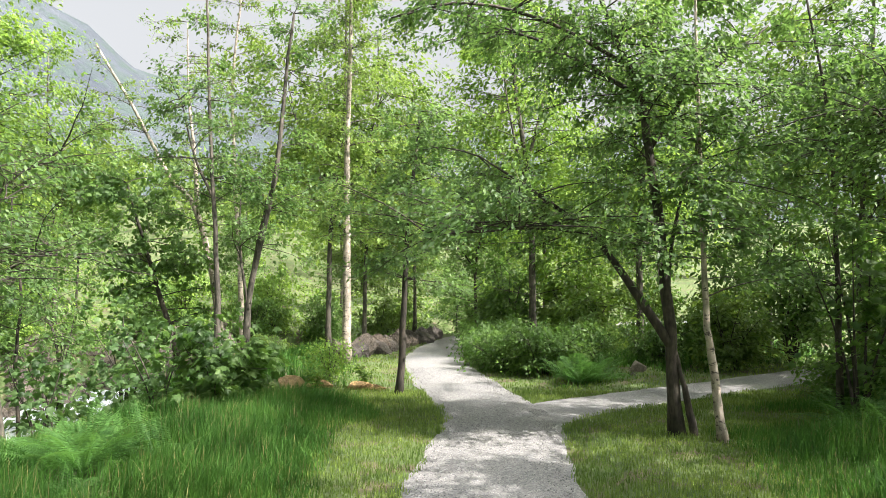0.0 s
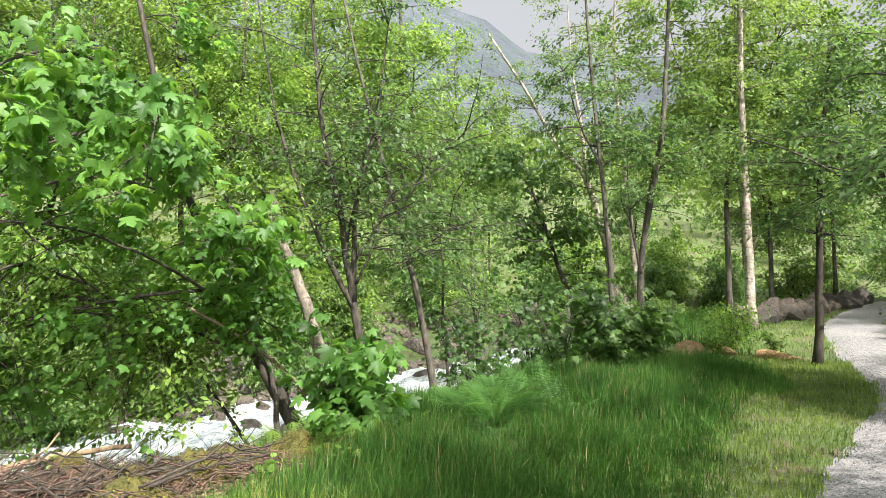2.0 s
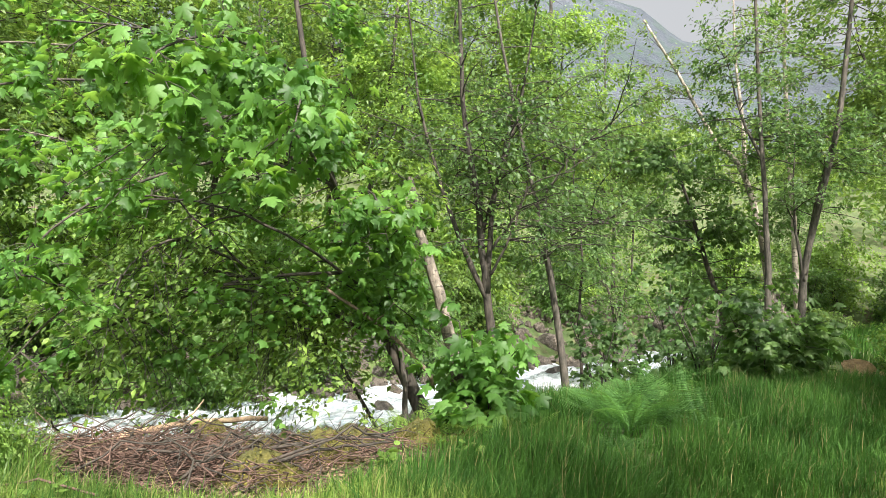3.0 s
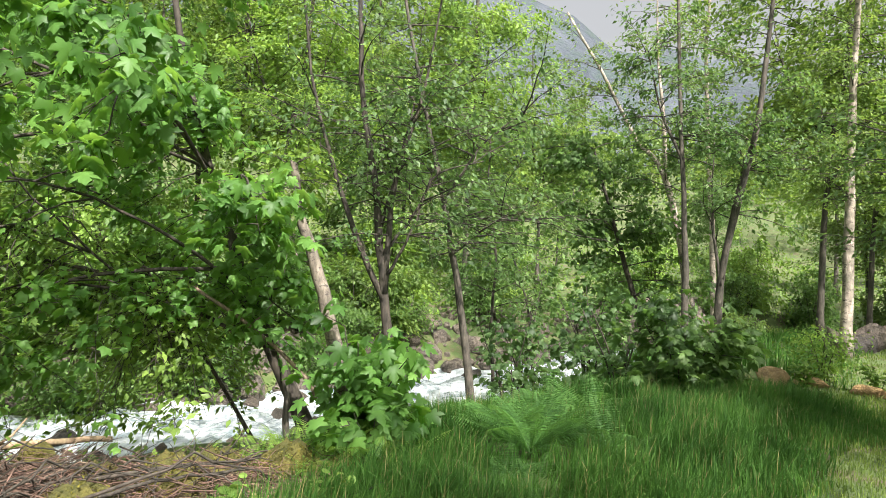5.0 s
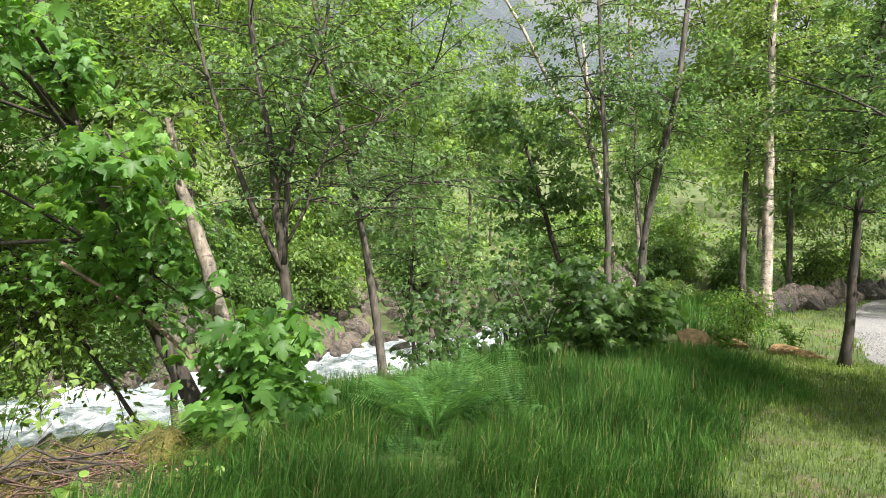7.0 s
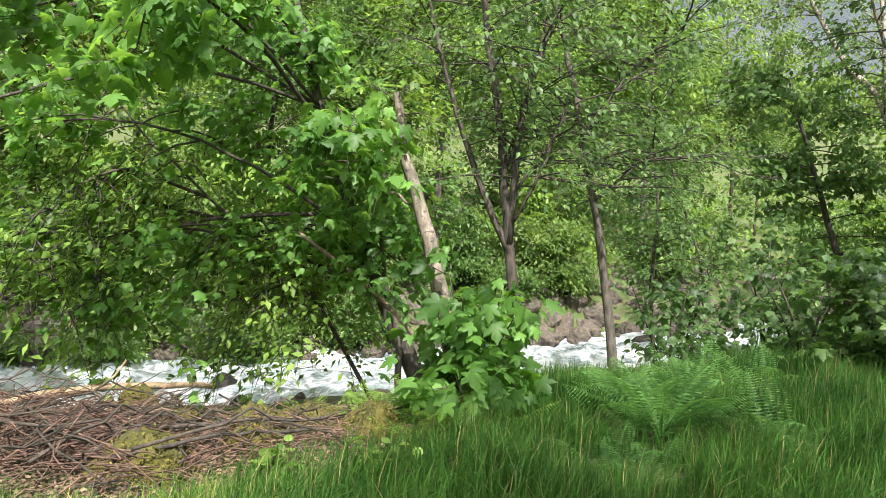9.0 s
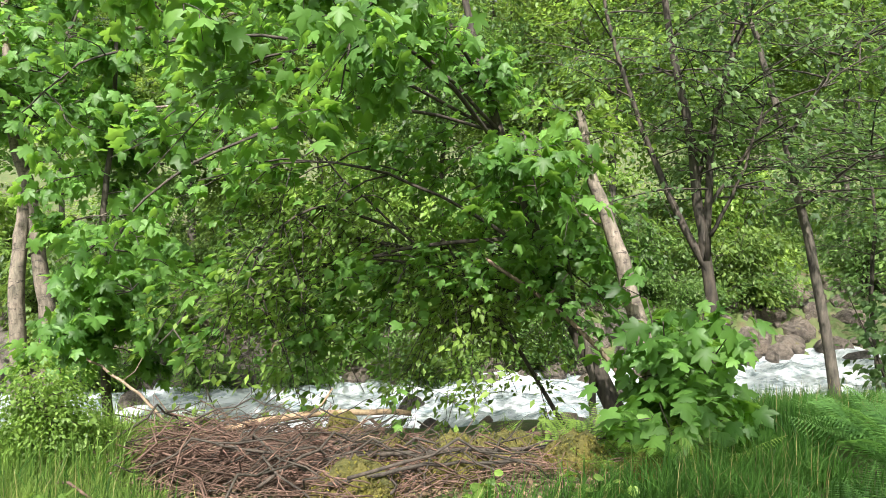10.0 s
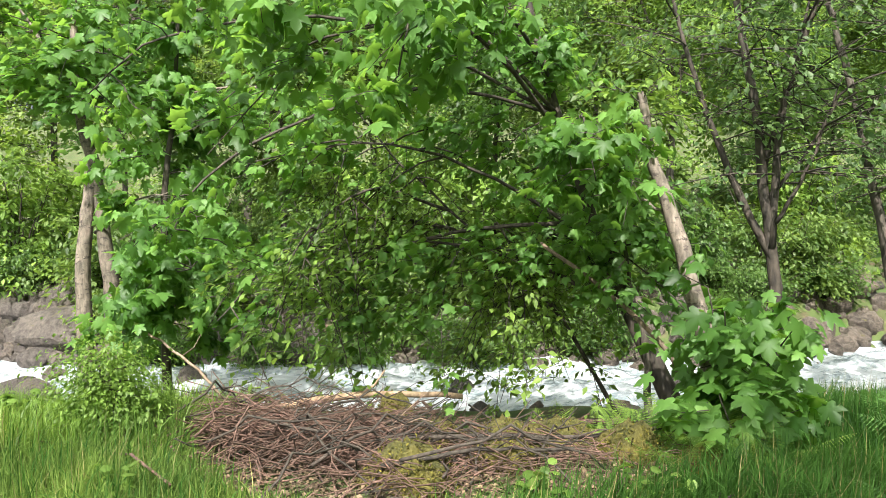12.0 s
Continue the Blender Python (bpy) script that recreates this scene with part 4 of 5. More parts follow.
def blades(name, label, x, y, tall, width, mat, lean=0.5):
    """Grass: single curved blades with three faces each."""
    n = len(x)
    z = height(x, y)
    a = np.random.uniform(0, 2 * np.pi, n)
    flow = 1.5 * lumps(x, y, 0.5) + 0.8
    h = (lush(x, y, tall) if tall > 0.2 else tall) * np.random.uniform(0.5, 1.2, n) * (1 + 0.25 * lumps(x + 3, y, 0.45))
    out = np.abs(np.random.normal(0, lean, n)) * h
    la = np.where(np.random.rand(n) < 0.3, flow, np.random.uniform(0, 2 * np.pi, n))
    dx, dy = np.cos(la) * out, np.sin(la) * out
    wx, wy = np.cos(a) * width / 2, np.sin(a) * width / 2
    p = np.empty((n, 5, 3))
    p[:, 0] = np.stack([x - wx, y - wy, z - 0.01], 1)
    p[:, 1] = np.stack([x + wx, y + wy, z - 0.01], 1)
    p[:, 2] = np.stack([x + dx * 0.35 + wx * 0.8, y + dy * 0.35 + wy * 0.8, z + h * 0.6], 1)
    p[:, 3] = np.stack([x + dx * 0.35 - wx * 0.8, y + dy * 0.35 - wy * 0.8, z + h * 0.6], 1)
    p[:, 4] = np.stack([x + dx, y + dy, z + h * (1 - 0.3 * np.minimum(out / h, 1))], 1)
    f = np.array([(0, 1, 2), (0, 2, 3), (3, 2, 4)])[None] + (np.arange(n) * 5)[:, None, None]
    me = bpy.data.meshes.new(name)
    f = f.reshape(-1, 3)
    me.vertices.add(n * 5)
    me.vertices.foreach_set("co", p.ravel())
    me.loops.add(f.size)
    me.loops.foreach_set("vertex_index", f.ravel().astype(np.int32))
    me.polygons.add(len(f))
    me.polygons.foreach_set("loop_start", np.arange(0, f.size, 3, dtype=np.int32))
    me.update(calc_edges=True)
    me.materials.append(mat)
    return tagged(new(name, me), label, "grass", kind="stuff")


def lawn(n, box, keep):
    x, y = np.random.uniform(box[0], box[1], n), np.random.uniform(box[2], box[3], n)
    p = np.minimum(np.abs(from_line(PATHWAY, x, y)) - 0.68, np.abs(from_line(BRANCH, x, y)) - 0.55)
    bank = from_line(RIVER, x, y) - HALF
    pile = ((x + 4.95) / 1.65) ** 2 + ((y - 3.4) / 1.5) ** 2
    k = keep(x, y, p, bank, pile)
    return x[k], y[k]


def tall_zone(x, y, p, bank, pile):
    edge = 0.75 + 0.3 * lumps(x, y, 0.9)
    right = (x > 0.5) & (y < 9.2)
    edge = np.where(right, 1.55 + 0.2 * lumps(x, y, 0.8), edge)
    clear = np.ones(len(x), dtype=bool)
    for cx, cy, r in ((3.45, 12.95, 0.55), (-2.3, 10.75, 0.75), (-1.35, 10.8, 0.5)):  # about the stones
        clear &= np.hypot(x - cx, y - cy) > r
    for fx, fy, size, _, _ in FERNS:
        clear &= np.hypot(x - fx, y - fy) > 0.42 * size
    clear &= ~((x < -3.4) & (y > 3.9) & (y < 5.7) & (np.random.rand(len(x)) > 0.22))  # thin among the ferns
    return clear & (p > edge) & (bank > np.where(y > 3.5, 2.5, 1.0)) & (pile > 1.05) & (np.random.rand(len(x)) < step01((p - edge) / 0.5 + 0.25))


# Below y 2.7 most dark blades give way to the sun-coloured ones.
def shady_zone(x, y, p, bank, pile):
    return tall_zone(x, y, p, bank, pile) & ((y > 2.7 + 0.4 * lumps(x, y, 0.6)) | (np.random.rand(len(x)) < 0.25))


# Patch before the brushwood whose blades are coloured as if in sun.
def sunlit_zone(x, y, p, bank, pile):
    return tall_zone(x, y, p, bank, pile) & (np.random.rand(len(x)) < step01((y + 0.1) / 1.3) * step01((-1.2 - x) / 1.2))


def verge_zone(x, y, p, bank, pile):
    return (p > -0.05 + 0.07 * lumps(x, y, 0.25)) & (p < 2.1) & (bank > 0.3) & (pile > 1)


def lush(x, y, tall):
    p = np.minimum(np.abs(from_line(PATHWAY, x, y)) - 0.68, np.abs(from_line(BRANCH, x, y)) - 0.55)
    p = np.where((x > 0.5) & (y < 9.2), p - 0.9, p)
    return tall * (0.25 + 0.75 * step01((p - 0.55) / 1.5))


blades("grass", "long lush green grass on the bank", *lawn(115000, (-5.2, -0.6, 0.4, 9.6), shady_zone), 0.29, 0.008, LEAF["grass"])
blades("grass", "grass before the brushwood with sunlight put into its colour", *lawn(72000, (-5.2, -1.2, -0.1, 3.2), sunlit_zone), 0.24, 0.006, LEAF["sunny"])
blades("grass", "long grass at the wood edge", *lawn(40000, (1.4, 6.2, 4.0, 10.5), tall_zone), 0.33, 0.009, LEAF["grass"])
blades("grass", "long grass under the far trees", *lawn(34000, (-6.5, 9, 9.6, 24), tall_zone), 0.32, 0.016, LEAF["grass"])
blades("grass", "long grass beside the stream", *lawn(22000, (-8.6, -4.6, -1.5, 2.4), tall_zone), 0.36, 0.010, LEAF["bright"])
blades("grass", "short mown grass along the path", *lawn(120000, (-2.2, 6.4, 2.5, 10.8), verge_zone), 0.055, 0.007, LEAF["verge"])
blades("grass", "short mown grass along the far path", *lawn(40000, (-3, 9, 9.5, 23), verge_zone), 0.055, 0.012, LEAF["verge"])

blades("grass", "long grass behind the start of the walk", *lawn(16000, (-9, 9, -8, 0.4), tall_zone), 0.28, 0.03, LEAF["grass"])
blades("grass", "long grass at the edge of the wood", *lawn(7000, (1.4, 9, 0.4, 4.0), tall_zone), 0.28, 0.025, LEAF["grass"])
blades("grass", "short grass beside the start of the walk", *lawn(22000, (-2.6, 3.4, -8, 2.5), verge_zone), 0.06, 0.022, LEAF["verge"])

STRAW = leaf_material("straw_blade", (0.16, 0.17, 0.06), (0.34, 0.30, 0.14), (0.3, 0.3, 0.12), 0.3, 0.6)
blades("grass", "pale dry stalks among the long grass", *lawn(5200, (-5.2, -0.9, 0.6, 9.6), tall_zone), 0.34, 0.004, STRAW, 0.3)
blades("grass", "pale dry stalks at the wood edge", *lawn(2200, (1.6, 6.0, 4.0, 10.5), tall_zone), 0.36, 0.004, STRAW, 0.3)

# low herbs and scrub over the far bank and the meadow behind it
hx, hy = np.random.uniform(-40, 2, 60000), np.random.uniform(-12, 48, 60000)
far_side = from_line(RIVER, hx, hy)
ok = (far_side < -3.0) & (lumps(hx, hy, 1.1) > -0.55)
hx, hy = hx[ok][:26000], hy[ok][:26000]
hzz = height(hx, hy) + np.abs(np.random.normal(0, 0.22, len(hx))) * (1 + 0.8 * lumps(hx, hy, 0.9))
tagged(new("undergrowth", leaves_mesh("undergrowth", np.stack([hx, hy, hzz], 1), 0.22, LEAF["bright"], tilt=0.6)), "low green herbs and scrub on the far bank", "undergrowth", kind="stuff")

# ---- stones ----


def stone_mesh(seed, mat, flat=0.7, rough=0.34):
    bm = bmesh.new()
    bmesh.ops.create_icosphere(bm, subdivisions=3, radius=1.0)
    off = Vector((seed * 7.3, seed * 3.1, seed * 1.7))
    for v in bm.verts:
        d = v.co.normalized()
        k = 1 + rough * noise.fractal(d * 0.9 + off, 1.0, 2.0, 3) + 0.13 * noise.fractal(d * 3.5 + off, 1.0, 2.0, 3)
        c = d * k
        for j in range(9):  # broken faces
            nrm = Vector((math.sin(seed * 3 + j * 2.1), math.cos(seed * 5 + j * 1.7), math.sin(seed * 1.3 + j * 2.9) * 0.9)).normalized()
            over = c.dot(nrm) - 0.52
            if over > 0:
                c -= nrm * over * 0.92
        v.co = Vector((c.x, c.y * 0.85, c.z * flat))
    me = bpy.data.meshes.new("stone")
    bm.to_mesh(me)
    bm.free()
    me.materials.append(mat)
    return me


STONES = [stone_mesh(i, ROCK) for i in range(1, 8)]
WALL_STONES = [stone_mesh(i + 20, WALL_ROCK, 0.8) for i in range(4)]
YELLOW_STONES = [stone_mesh(i + 40, rock_material("lichen_stone_%s" % "ab"[i], (0.62, 0.36, 0.11), (0.8, 0.54, 0.22), 0.2), 0.55) for i in range(2)]

PALE_STONE = stone_mesh(61, rock_material("pale_stone", (0.32, 0.29, 0.25), (0.5, 0.46, 0.41), 0.05), 0.75, 0.15)


def boulder(me, x, y, r, label, group="", sink=0.35, z=None):
    ob = tagged(new("boulder", me), label, "boulder", group)
    ob.location = (x, y, (hz(x, y) if z is None else z) + r * (0.7 - sink * 1.4) * 0.6)
    ob.rotation_euler = (random.uniform(-0.25, 0.25), random.uniform(-0.25, 0.25), random.uniform(0, 6.28))
    ob.scale = (r, r, r * random.uniform(0.8, 1.15))
    return ob


river_fine = fine_line(RIVER, 0.2)
tan = np.gradient(river_fine, axis=0)
tan /= np.linalg.norm(tan, axis=1)[:, None]
bank_side = np.stack([-tan[:, 1], tan[:, 0]], 1)  # towards the far bank
near_rows = np.where((river_fine[:, 1] > -7) & (river_fine[:, 1] < 27))[0]
for i in range(100):
    k = near_rows[random.randrange(len(near_rows))]
    e = HALF + abs(random.gauss(0.35, 0.9))
    r = random.choice([0.12, 0.15, 0.2, 0.24, 0.28, 0.34, 0.42, 0.5]) * random.uniform(0.85, 1.15)
    x, y = river_fine[k] + bank_side[k] * e
    boulder(STONES[i % 7], x, y, r, "pinkish grey granite boulder on the stream bank", "boulders of the stream bank")
for i in range(30):
    k = near_rows[random.randrange(len(near_rows))]
    x, y = river_fine[k] + bank_side[k] * random.uniform(-1.2, 1.5)
    boulder(STONES[i % 7], x, y, random.uniform(0.16, 0.42), "wet grey boulder standing in the white water", "boulders in the stream", 0.5, WATER_Z - 0.05)
for i in range(34):
    k = near_rows[random.randrange(len(near_rows))]
    x, y = river_fine[k] - bank_side[k] * (HALF + random.uniform(-0.15, 0.6))
    boulder(STONES[i % 7], x, y, random.uniform(0.12, 0.34), "grey stone at the near water edge", "stones of the near bank")
for x, y, r in [(-10.9, -0.1, 0.45), (-11.4, -0.5, 0.4), (-14.4, -0.3, 1.0), (-14.9, -1.7, 0.8), (-15.4, -2.9, 0.75), (-14.2, 1.0, 0.6), (-15.2, -0.4, 0.75), (-16.0, 0.6, 0.6), (-15.9, -1.5, 0.5), (-11.4, 12.8, 0.5), (-10.9, 13.6, 0.4), (-11.9, 11.8, 0.42), (-11.2, 14.4, 0.6), (-12.4, 5.2, 0.38), (-12.9, 4.4, 0.45), (-13.4, 3.2, 0.42), (-13.8, 1.8, 0.45)]:
    boulder(STONES[int(r * 50) % 7], x, y, r, "large pale granite boulder by the stream", "large boulders", 0.3, max(hz(x, y), WATER_Z))


def rubble(n, spread, rows, label):
    """Loose stones of the far bank, too many to count, in one mesh."""
    bm = bmesh.new()
    bmesh.ops.create_icosphere(bm, subdivisions=2, radius=1.0)
    base = np.array([v.co[:] for v in bm.verts])
    tri = np.array([[v.index for v in f.verts] for f in bm.faces])
    bm.free()
    vs, fs = [], []
    for i in range(n):
        k = rows[random.randrange(len(rows))]
        x, y = river_fine[k] + bank_side[k] * (HALF + random.uniform(-0.2, spread))
        r = 0.05 + 0.26 * random.random() ** 2
        cut = np.random.normal(0, 1, (5, 3))
        cut /= np.linalg.norm(cut, axis=1)[:, None]
        p = base * (1 + 0.12 * np.sin(base[:, [1, 2, 0]] * 3 + i))
        for c in cut:
            p = p - c * np.maximum(p @ c - 0.62, 0)[:, None] * 0.9
        vs.append(p * r * np.random.uniform(0.7, 1.2, 3) + (x, y, max(hz(x, y), WATER_Z) + r * 0.2))
        fs.append(tri + i * len(base))
    tagged(new("bank_rubble", mesh_from("bank_rubble", np.concatenate(vs), np.concatenate(fs), ROCK, False)), label, "rubble", kind="stuff")


rubble(1100, 2.6, near_rows, "loose granite rubble along the far bank")
rubble(900, 3.6, near_rows[river_fine[near_rows, 1] < 3], "dark boulders and rubble heaped on the far bank")
for i in range(24):
    u = i / 23
    x, y = -2.35 + 1.85 * u + 0.1 * math.sin(i * 2.3), 15.2 + 7.4 * u
    boulder(WALL_STONES[i % 4], x, y, random.uniform(0.36, 0.5), "dark mossy stone of the low wall beside the path", "stones of the wall", 0.2)
for x, y, r in [(-2.45, 10.95, 0.36), (-2.1, 11.3, 0.3), (-1.35, 11.0, 0.24), (-1.1, 10.9, 0.16)]:
    boulder(YELLOW_STONES[int(x * 10) % 2], x, y, r, "low stone covered in orange lichen", "lichen stones")
boulder(PALE_STONE, 3.5, 13.2, 0.2, "pale rounded stone in the grass by the side path", sink=0.0)
boulder(PALE_STONE, 3.3, 12.75, 0.09, "small pale stone in the grass")

# ---- brushwood on the bank ----


def stick_mesh(seed, length, r, mat, fork=True):
    rng = np.random.RandomState(seed)
    t = Tubes()
    u = np.linspace(0, 1, 9)[:, None]
    bend = rng.normal(0, 0.2, 3) * (0, 1, 0.5)
    line = np.hstack([(u - 0.5) * length, 0 * u, 0 * u]) + bend * length * np.sin(u * 3.0) + rng.normal(0, 0.02, (9, 3)) * length
    t.add(line, np.linspace(r, r * 0.4, 9), 6, 0.08)
    if fork:
        for k in (3, 5, 6):
            d = np.array([0.8, rng.choice([-1, 1]) * rng.uniform(0.4, 0.9), rng.uniform(-0.2, 0.4)])
            v = np.linspace(0, 1, 5)[:, None]
            t.add(line[k] + d * length * rng.uniform(0.15, 0.3) * v + rng.normal(0, 0.01, (5, 3)) * v, np.linspace(r * 0.5, r * 0.2, 5), 4)
    return t.mesh("stick", mat)


STICKS = [stick_mesh(i, 1.0 + 0.12 * (i % 5), 0.005 + 0.0013 * (i % 6), BARK["dead" if i == 4 else "dark" if i % 4 == 1 else "brush"]) for i in range(16)]
pile = tagged(new("brush_pile"), "heap of cut brown brushwood on the mossy bank", "brush pile")
pile.location = (-5.4, 2.7, hz(-5.4, 2.7))
for i in range(300):
    a = random.gauss(0, 1)
    b = random.gauss(0, 1)
    x, y = -5.15 + 0.3 * a + 0.12 * b, 2.65 + 0.55 * b
    if i > 235:
        x, y = -4.5 + 0.38 * a, 3.55 + 0.45 * b
    d = math.exp(-((x + 5.25) / 0.6) ** 2 - ((y - 2.6) / 0.85) ** 2)
    ob = part("stick", STICKS[i % 16 if i < 236 else (1, 5, 9, 13)[i % 4]], pile)
    ob.location = (x + 5.4, y - 2.7, hz(x, y) - hz(-5.4, 2.7) + 0.03 + random.uniform(0.0, 0.22) * d + random.uniform(0, 0.05))
    ob.rotation_euler = (random.gauss(0, 0.7), random.gauss(0, 0.16), random.gauss(1.7, 1.0))
    s = random.uniform(0.45, 1.15)
    ob.scale = (s, s * 0.9, s * 0.9)


def log(name, label, pts, r, bark):
    base = np.array(pts[0], float)
    root = tagged(new(name), label, "log")
    root.location = base
    c = curve_points(np.array(pts, float) - base, 14)
    t = Tubes()
    t.add(c + np.random.normal(0, 0.006, c.shape), np.linspace(r, r * 0.75, 14), 10, 0.05)
    part("stem", t.mesh("stem", BARK[bark]), root)
    b = Tubes()
    k = c[8]
    b.add(np.array([k, k + (0.05, 0.1, 0.08), k + (0.12, 0.16, 0.2)]), (r * 0.4, r * 0.3, r * 0.2), 6)
    part("stub", b.mesh("stub", BARK[bark]), root)
    return root


def rest(x, y, up):
    return (x, y, hz(x, y) + up)


# finer twigs of the heap, too many to count
fine_twigs = Tubes()
for i in range(900):
    a, b = np.random.normal(0, 1, 2)
    x, y = -5.15 + 0.32 * a, 2.65 + 0.55 * b
    if i > 640:
        x, y = -4.4 + 0.4 * a, 3.5 + 0.5 * b
    d = math.exp(-((x + 5.25) / 0.6) ** 2 - ((y - 2.6) / 0.85) ** 2)
    az, ln = random.gauss(1.7, 0.9), random.uniform(0.12, 0.4)
    u = np.linspace(-1, 1, 5)[:, None]
    way = np.array([math.cos(az), math.sin(az), random.gauss(0, 0.25)])
    line = np.array([x + 5.4, y - 2.7, hz(x, y) - hz(-5.4, 2.7) + 0.05 + random.uniform(0, 0.24) * d + random.uniform(0, 0.05)]) + way * ln * u + np.random.normal(0, 0.02, (5, 3))
    fine_twigs.add(line, np.linspace(random.uniform(0.003, 0.006), 0.002, 5), 4)
part("twig_work", fine_twigs.mesh("twig_work", BARK["brush"]), pile, kind="stuff")

log("log", "long barkless pale log behind the brush heap", [(-5.22, 1.65, -0.03), (-5.4, 2.2, 0.04), (-5.58, 2.8, 0.07), (-5.55, 3.35, 0.06), (-5.42, 3.8, 0.03)], 0.029, "stripped")
log("log", "short thick log lying on the bank", [rest(-5.85, 4.45, 0.07), rest(-5.65, 4.95, 0.07), rest(-5.45, 5.4, 0.06)], 0.06, "dead")
log("log", "thin reddish branch lying along the bank", [rest(-5.95, 4.2, 0.16), rest(-5.75, 4.8, 0.2), rest(-5.55, 5.35, 0.15)], 0.03, "brush")
log("log", "dark crooked branch lying across the moss", [rest(-4.9, 2.9, 0.12), rest(-4.6, 3.5, 0.17), rest(-4.3, 4.0, 0.14), rest(-4.25, 4.7, 0.16)], 0.015, "dark")
log("log", "grey crooked branch on the brushwood", [rest(-4.3, 2.9, 0.12), rest(-4.2, 3.4, 0.15), rest(-4.0, 4.0, 0.1)], 0.013, "dark")
log("dead_branch", "bare grey branch leaning out from the maple stems", [(-4.75, 5.2, 0.25), (-4.8, 5.12, 0.41), (-4.95, 5.0, 0.6), (-5.16, 4.81, 0.83), (-5.34, 4.66, 0.99), (-5.55, 4.5, 1.15)], 0.02, "dead")
log("dead_branch", "bare branch sticking up beside the sapling", [rest(-6.6, 2.3, 0.1), (-6.9, 1.9, 0.1), (-7.3, 1.5, 0.35)], 0.014, "dead")


def moss_mound(x, y, r, h):
    root = tagged(new("moss_mound"), "mound of yellow green moss on the bank", "moss")
    root.location = (x, y, hz(x, y))
    v, f, k = [(0, 0, h)], [], 18
    for ring in range(1, 6):
        u = ring / 5
        for i in range(k):
            a = 2 * math.pi * i / k
            q = r * u * (1 + 0.16 * math.sin(3 * a + x * 7) + 0.1 * math.sin(5 * a + y * 9))
            v.append((q * math.cos(a), q * 0.8 * math.sin(a), h * (1 - u**2) * (1 + 0.25 * math.sin(4 * a + 9 * u)) - 0.05 * u))
    f += [(0, 1 + i, 1 + (i + 1) % k) for i in range(k)]
    for ring in range(4):
        f += [(1 + ring * k + i, 1 + (ring + 1) * k + i, 1 + (ring + 1) * k + (i + 1) % k, 1 + ring * k + (i + 1) % k) for i in range(k)]
    part("cushion", mesh_from("cushion", np.array(v), f, MOSS_CUSHION), root)
    n = 900
    a, d = np.random.uniform(0, 6.28, n), np.sqrt(np.random.rand(n))
    tuft = np.stack([r * d * np.cos(a), 0.8 * r * d * np.sin(a), h * (1 - d**2) + np.random.normal(0, 0.01, n)], 1)
    part("tuft", leaves_mesh("tuft", tuft, 0.022, MOSS, tilt=0.9), root, kind="stuff")


for x, y, r, h in [(-4.05, 4.35, 0.28, 0.15), (-4.4, 3.1, 0.4, 0.14), (-4.9, 4.35, 0.42, 0.15), (-5.3, 4.1, 0.4, 0.14), (-4.25, 3.65, 0.28, 0.1), (-5.0, 3.5, 0.3, 0.14), (-3.75, 4.6, 0.2, 0.1), (-4.1, 3.1, 0.25, 0.08), (-4.6, 3.8, 0.4, 0.16), (-5.5, 3.3, 0.3, 0.22)]:
    moss_mound(x, y, r, 1.45 * h)

# litter of dry leaves and chips under the brushwood
a, d = np.random.uniform(0, 6.28, 11000), np.sqrt(np.random.rand(11000))
lx, ly = -4.9 + 1.65 * d * np.cos(a), 3.4 + 1.55 * d * np.sin(a)
DRY = leaf_material("dry_litter", (0.05, 0.034, 0.024), (0.25, 0.18, 0.125), (0.12, 0.08, 0.05), 0.1, 0.8)
tagged(new("leaf_litter", leaves_mesh("leaf_litter", np.stack([lx, ly, height(lx, ly) + np.random.uniform(0.005, 0.04, 11000)], 1), 0.042, DRY, tilt=0.35, hang=0.0)), "dry brown leaf and twig litter", "litter", kind="stuff")


def weed(x, y, tall, n, size, label, shape="ovate"):
    """A leafy herb with upright stems."""
    root = tagged(new("weed"), label, "weed", "weeds")
    root.location = (x, y, hz(x, y))
    pts = []
    for i in range(n):
        t = Tubes()
        a = random.uniform(0, 6.28)
        r = random.uniform(0.05, 0.22)
        h = tall * random.uniform(0.6, 1.0)
        c = np.array([(0, 0, 0), (r * 0.5 * math.cos(a), r * 0.5 * math.sin(a), h * 0.6), (r * math.cos(a), r * math.sin(a), h)])
        t.add(c, (0.005, 0.004, 0.003), 4)
        part("stem", t.mesh("stem", LEAF["grass"]), root)
        for u in np.linspace(0.35, 1, 6):
            pts += [c[2] * u + np.random.normal(0, 0.025, 3) for _ in range(3)]
    part("foliage", leaves_mesh("foliage", np.array(pts), size, LEAF["bright"], shape, 0.3, 0.1), root, kind="stuff")


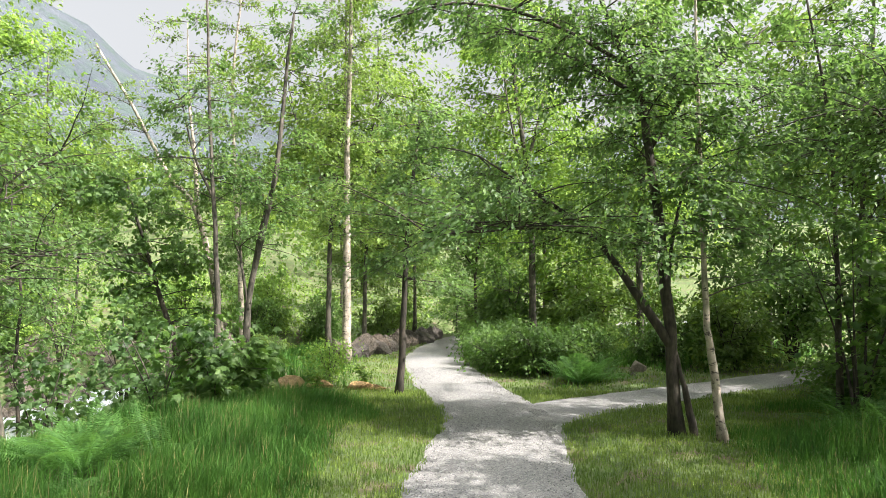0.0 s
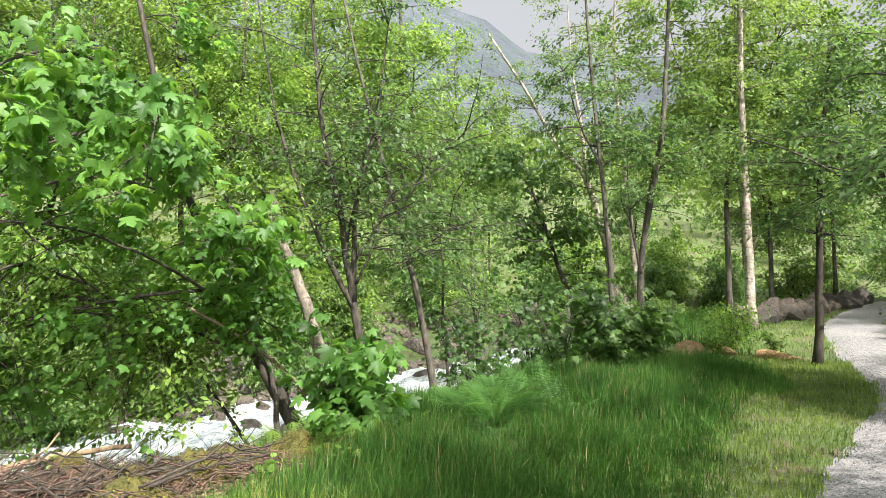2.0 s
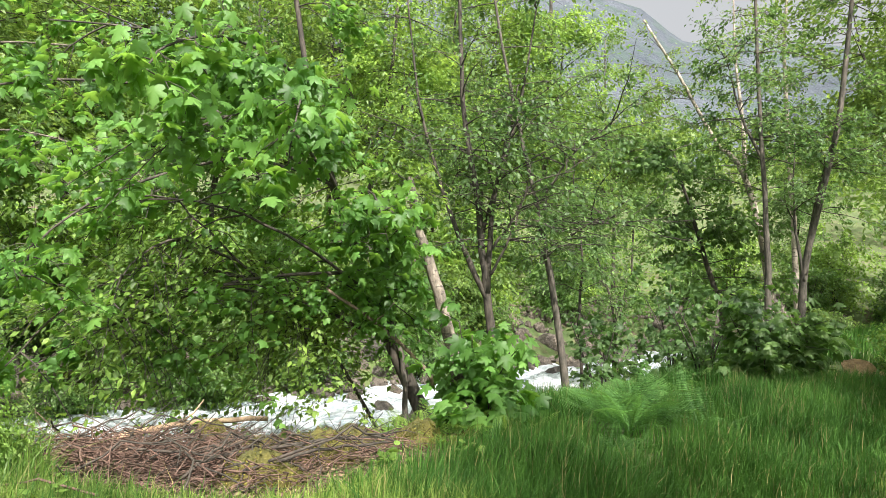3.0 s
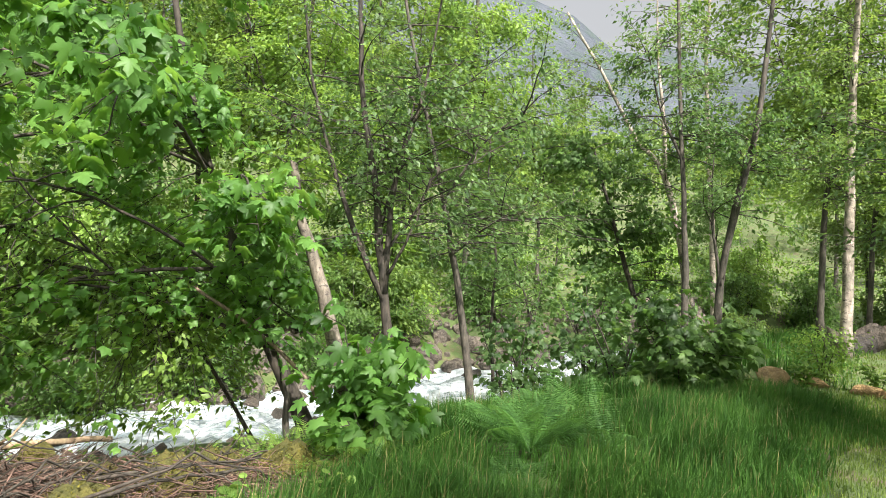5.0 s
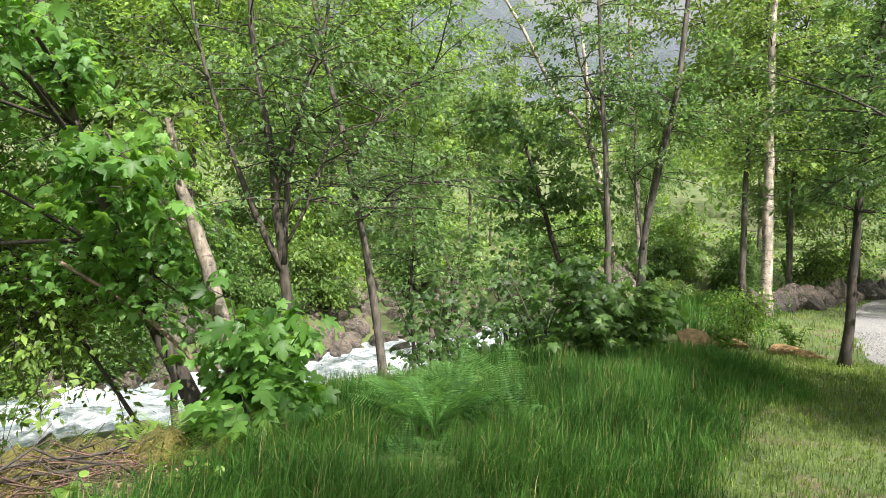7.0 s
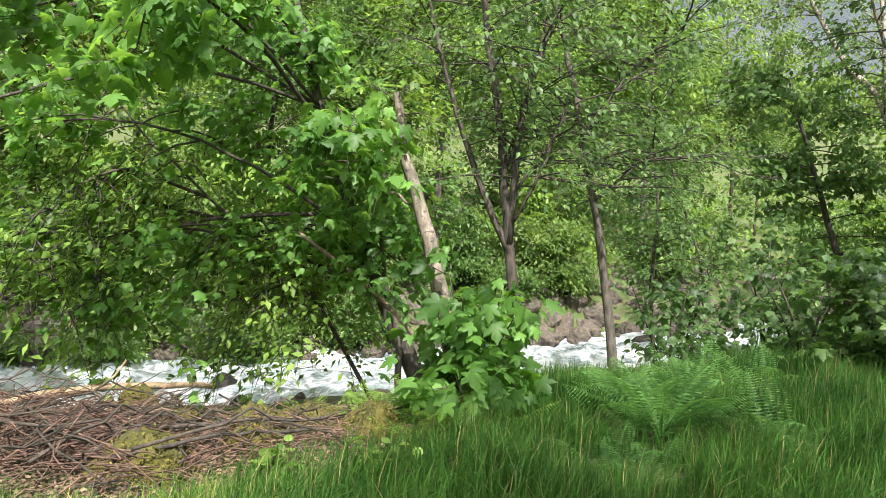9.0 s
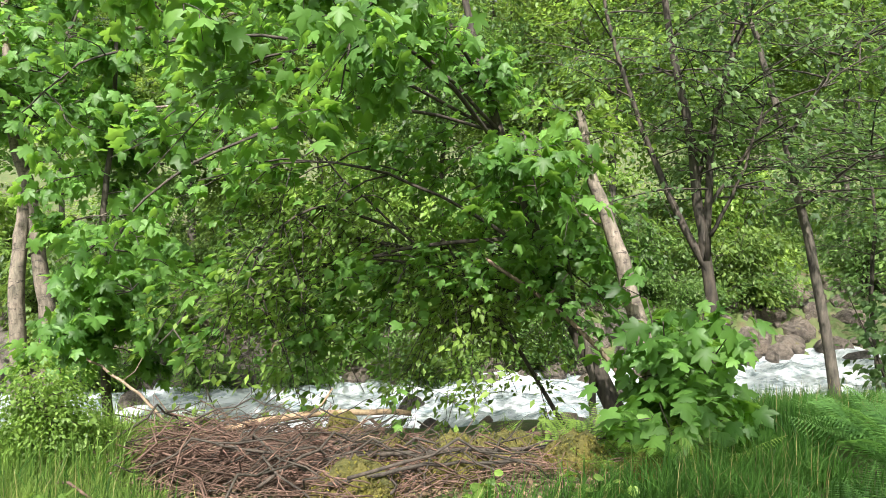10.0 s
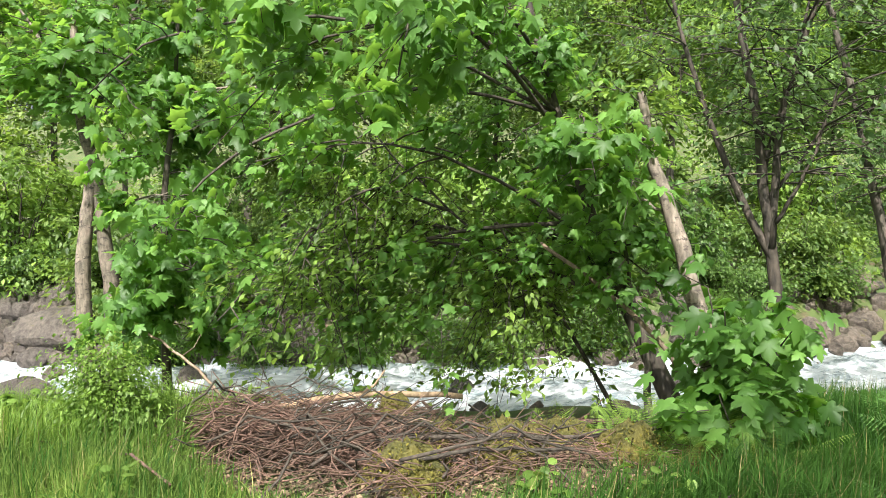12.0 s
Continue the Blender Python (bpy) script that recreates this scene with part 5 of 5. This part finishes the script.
for x, y, tall, n, size in [(-4.0, 0.85, 0.32, 9, 0.14), (-3.8, 1.05, 0.26, 8, 0.13), (-4.2, 0.7, 0.36, 9, 0.13), (-3.6, 1.45, 0.16, 6, 0.12), (-4.9, 1.5, 0.35, 7, 0.11), (-4.1, 1.5, 0.28, 6, 0.11), (-5.3, 0.6, 0.4, 8, 0.11), (-3.4, 3.3, 0.3, 6, 0.1), (-6.0, 0.8, 0.4, 7, 0.1), (-3.2, 3.8, 0.25, 5, 0.09), (-2.1, 11.0, 0.35, 7, 0.1), (-1.3, 11.3, 0.4, 7, 0.1)]:
    weed(x, y, tall, n, 0.55 * size, "broad-leaved green weeds in the grass", "round")

# ---- far woods on the valley side ----
cx, cy = np.random.uniform(-150, 60, 900), np.random.uniform(-60, 160, 900)
keep = (from_line(RIVER, cx, cy) < -13) & (np.hypot(cx, cy) > 24) & (lumps(cx, cy, 14) > -0.45)
cx, cy = cx[keep][:330], cy[keep][:330]
cz = height(cx, cy)
crowns = []
for x, y, z in zip(cx, cy, cz):
    far = math.hypot(x, y)
    n = int(np.clip(11000 / far, 160, 420))
    d = np.random.normal(0, 1, (n, 3))
    d /= np.linalg.norm(d, axis=1)[:, None]
    rr = (0.55 + 0.45 * np.random.rand(n)) * (1 + 0.25 * np.sin(d[:, 0] * 5 + x) * np.cos(d[:, 1] * 4 + y))
    tall = random.uniform(3.2, 5.5)
    crowns.append(np.stack([x + d[:, 0] * rr * 2.6, y + d[:, 1] * rr * 2.6, z + tall * 1.05 + d[:, 2] * rr * tall], 1))
tagged(new("far_woods", leaves_mesh("far_woods", np.concatenate(crowns), np.clip(0.011 * np.linalg.norm(np.concatenate(crowns)[:, :2], axis=1), 0.32, 1.2), LEAF["birch"], tilt=0.7)), "distant broadleaf woods on the valley side", "woods", kind="stuff")

# open thicket of young maples above the stream
for at, tall, wide, n in (((-3.75, 9.1), 1.3, 0.7, 17), ((-4.5, 9.8), 1.7, 0.8, 20), ((-4.9, 8.5), 1.3, 0.65, 14), ((-5.4, 9.6), 1.8, 0.7, 17)):
    shrub("maple_sapling", "leafy maple sapling in the thicket above the stream", at, tall, wide, 5, "rowan", 0.09, n, 0.55, 5, 5, "maple", group="maple thicket")
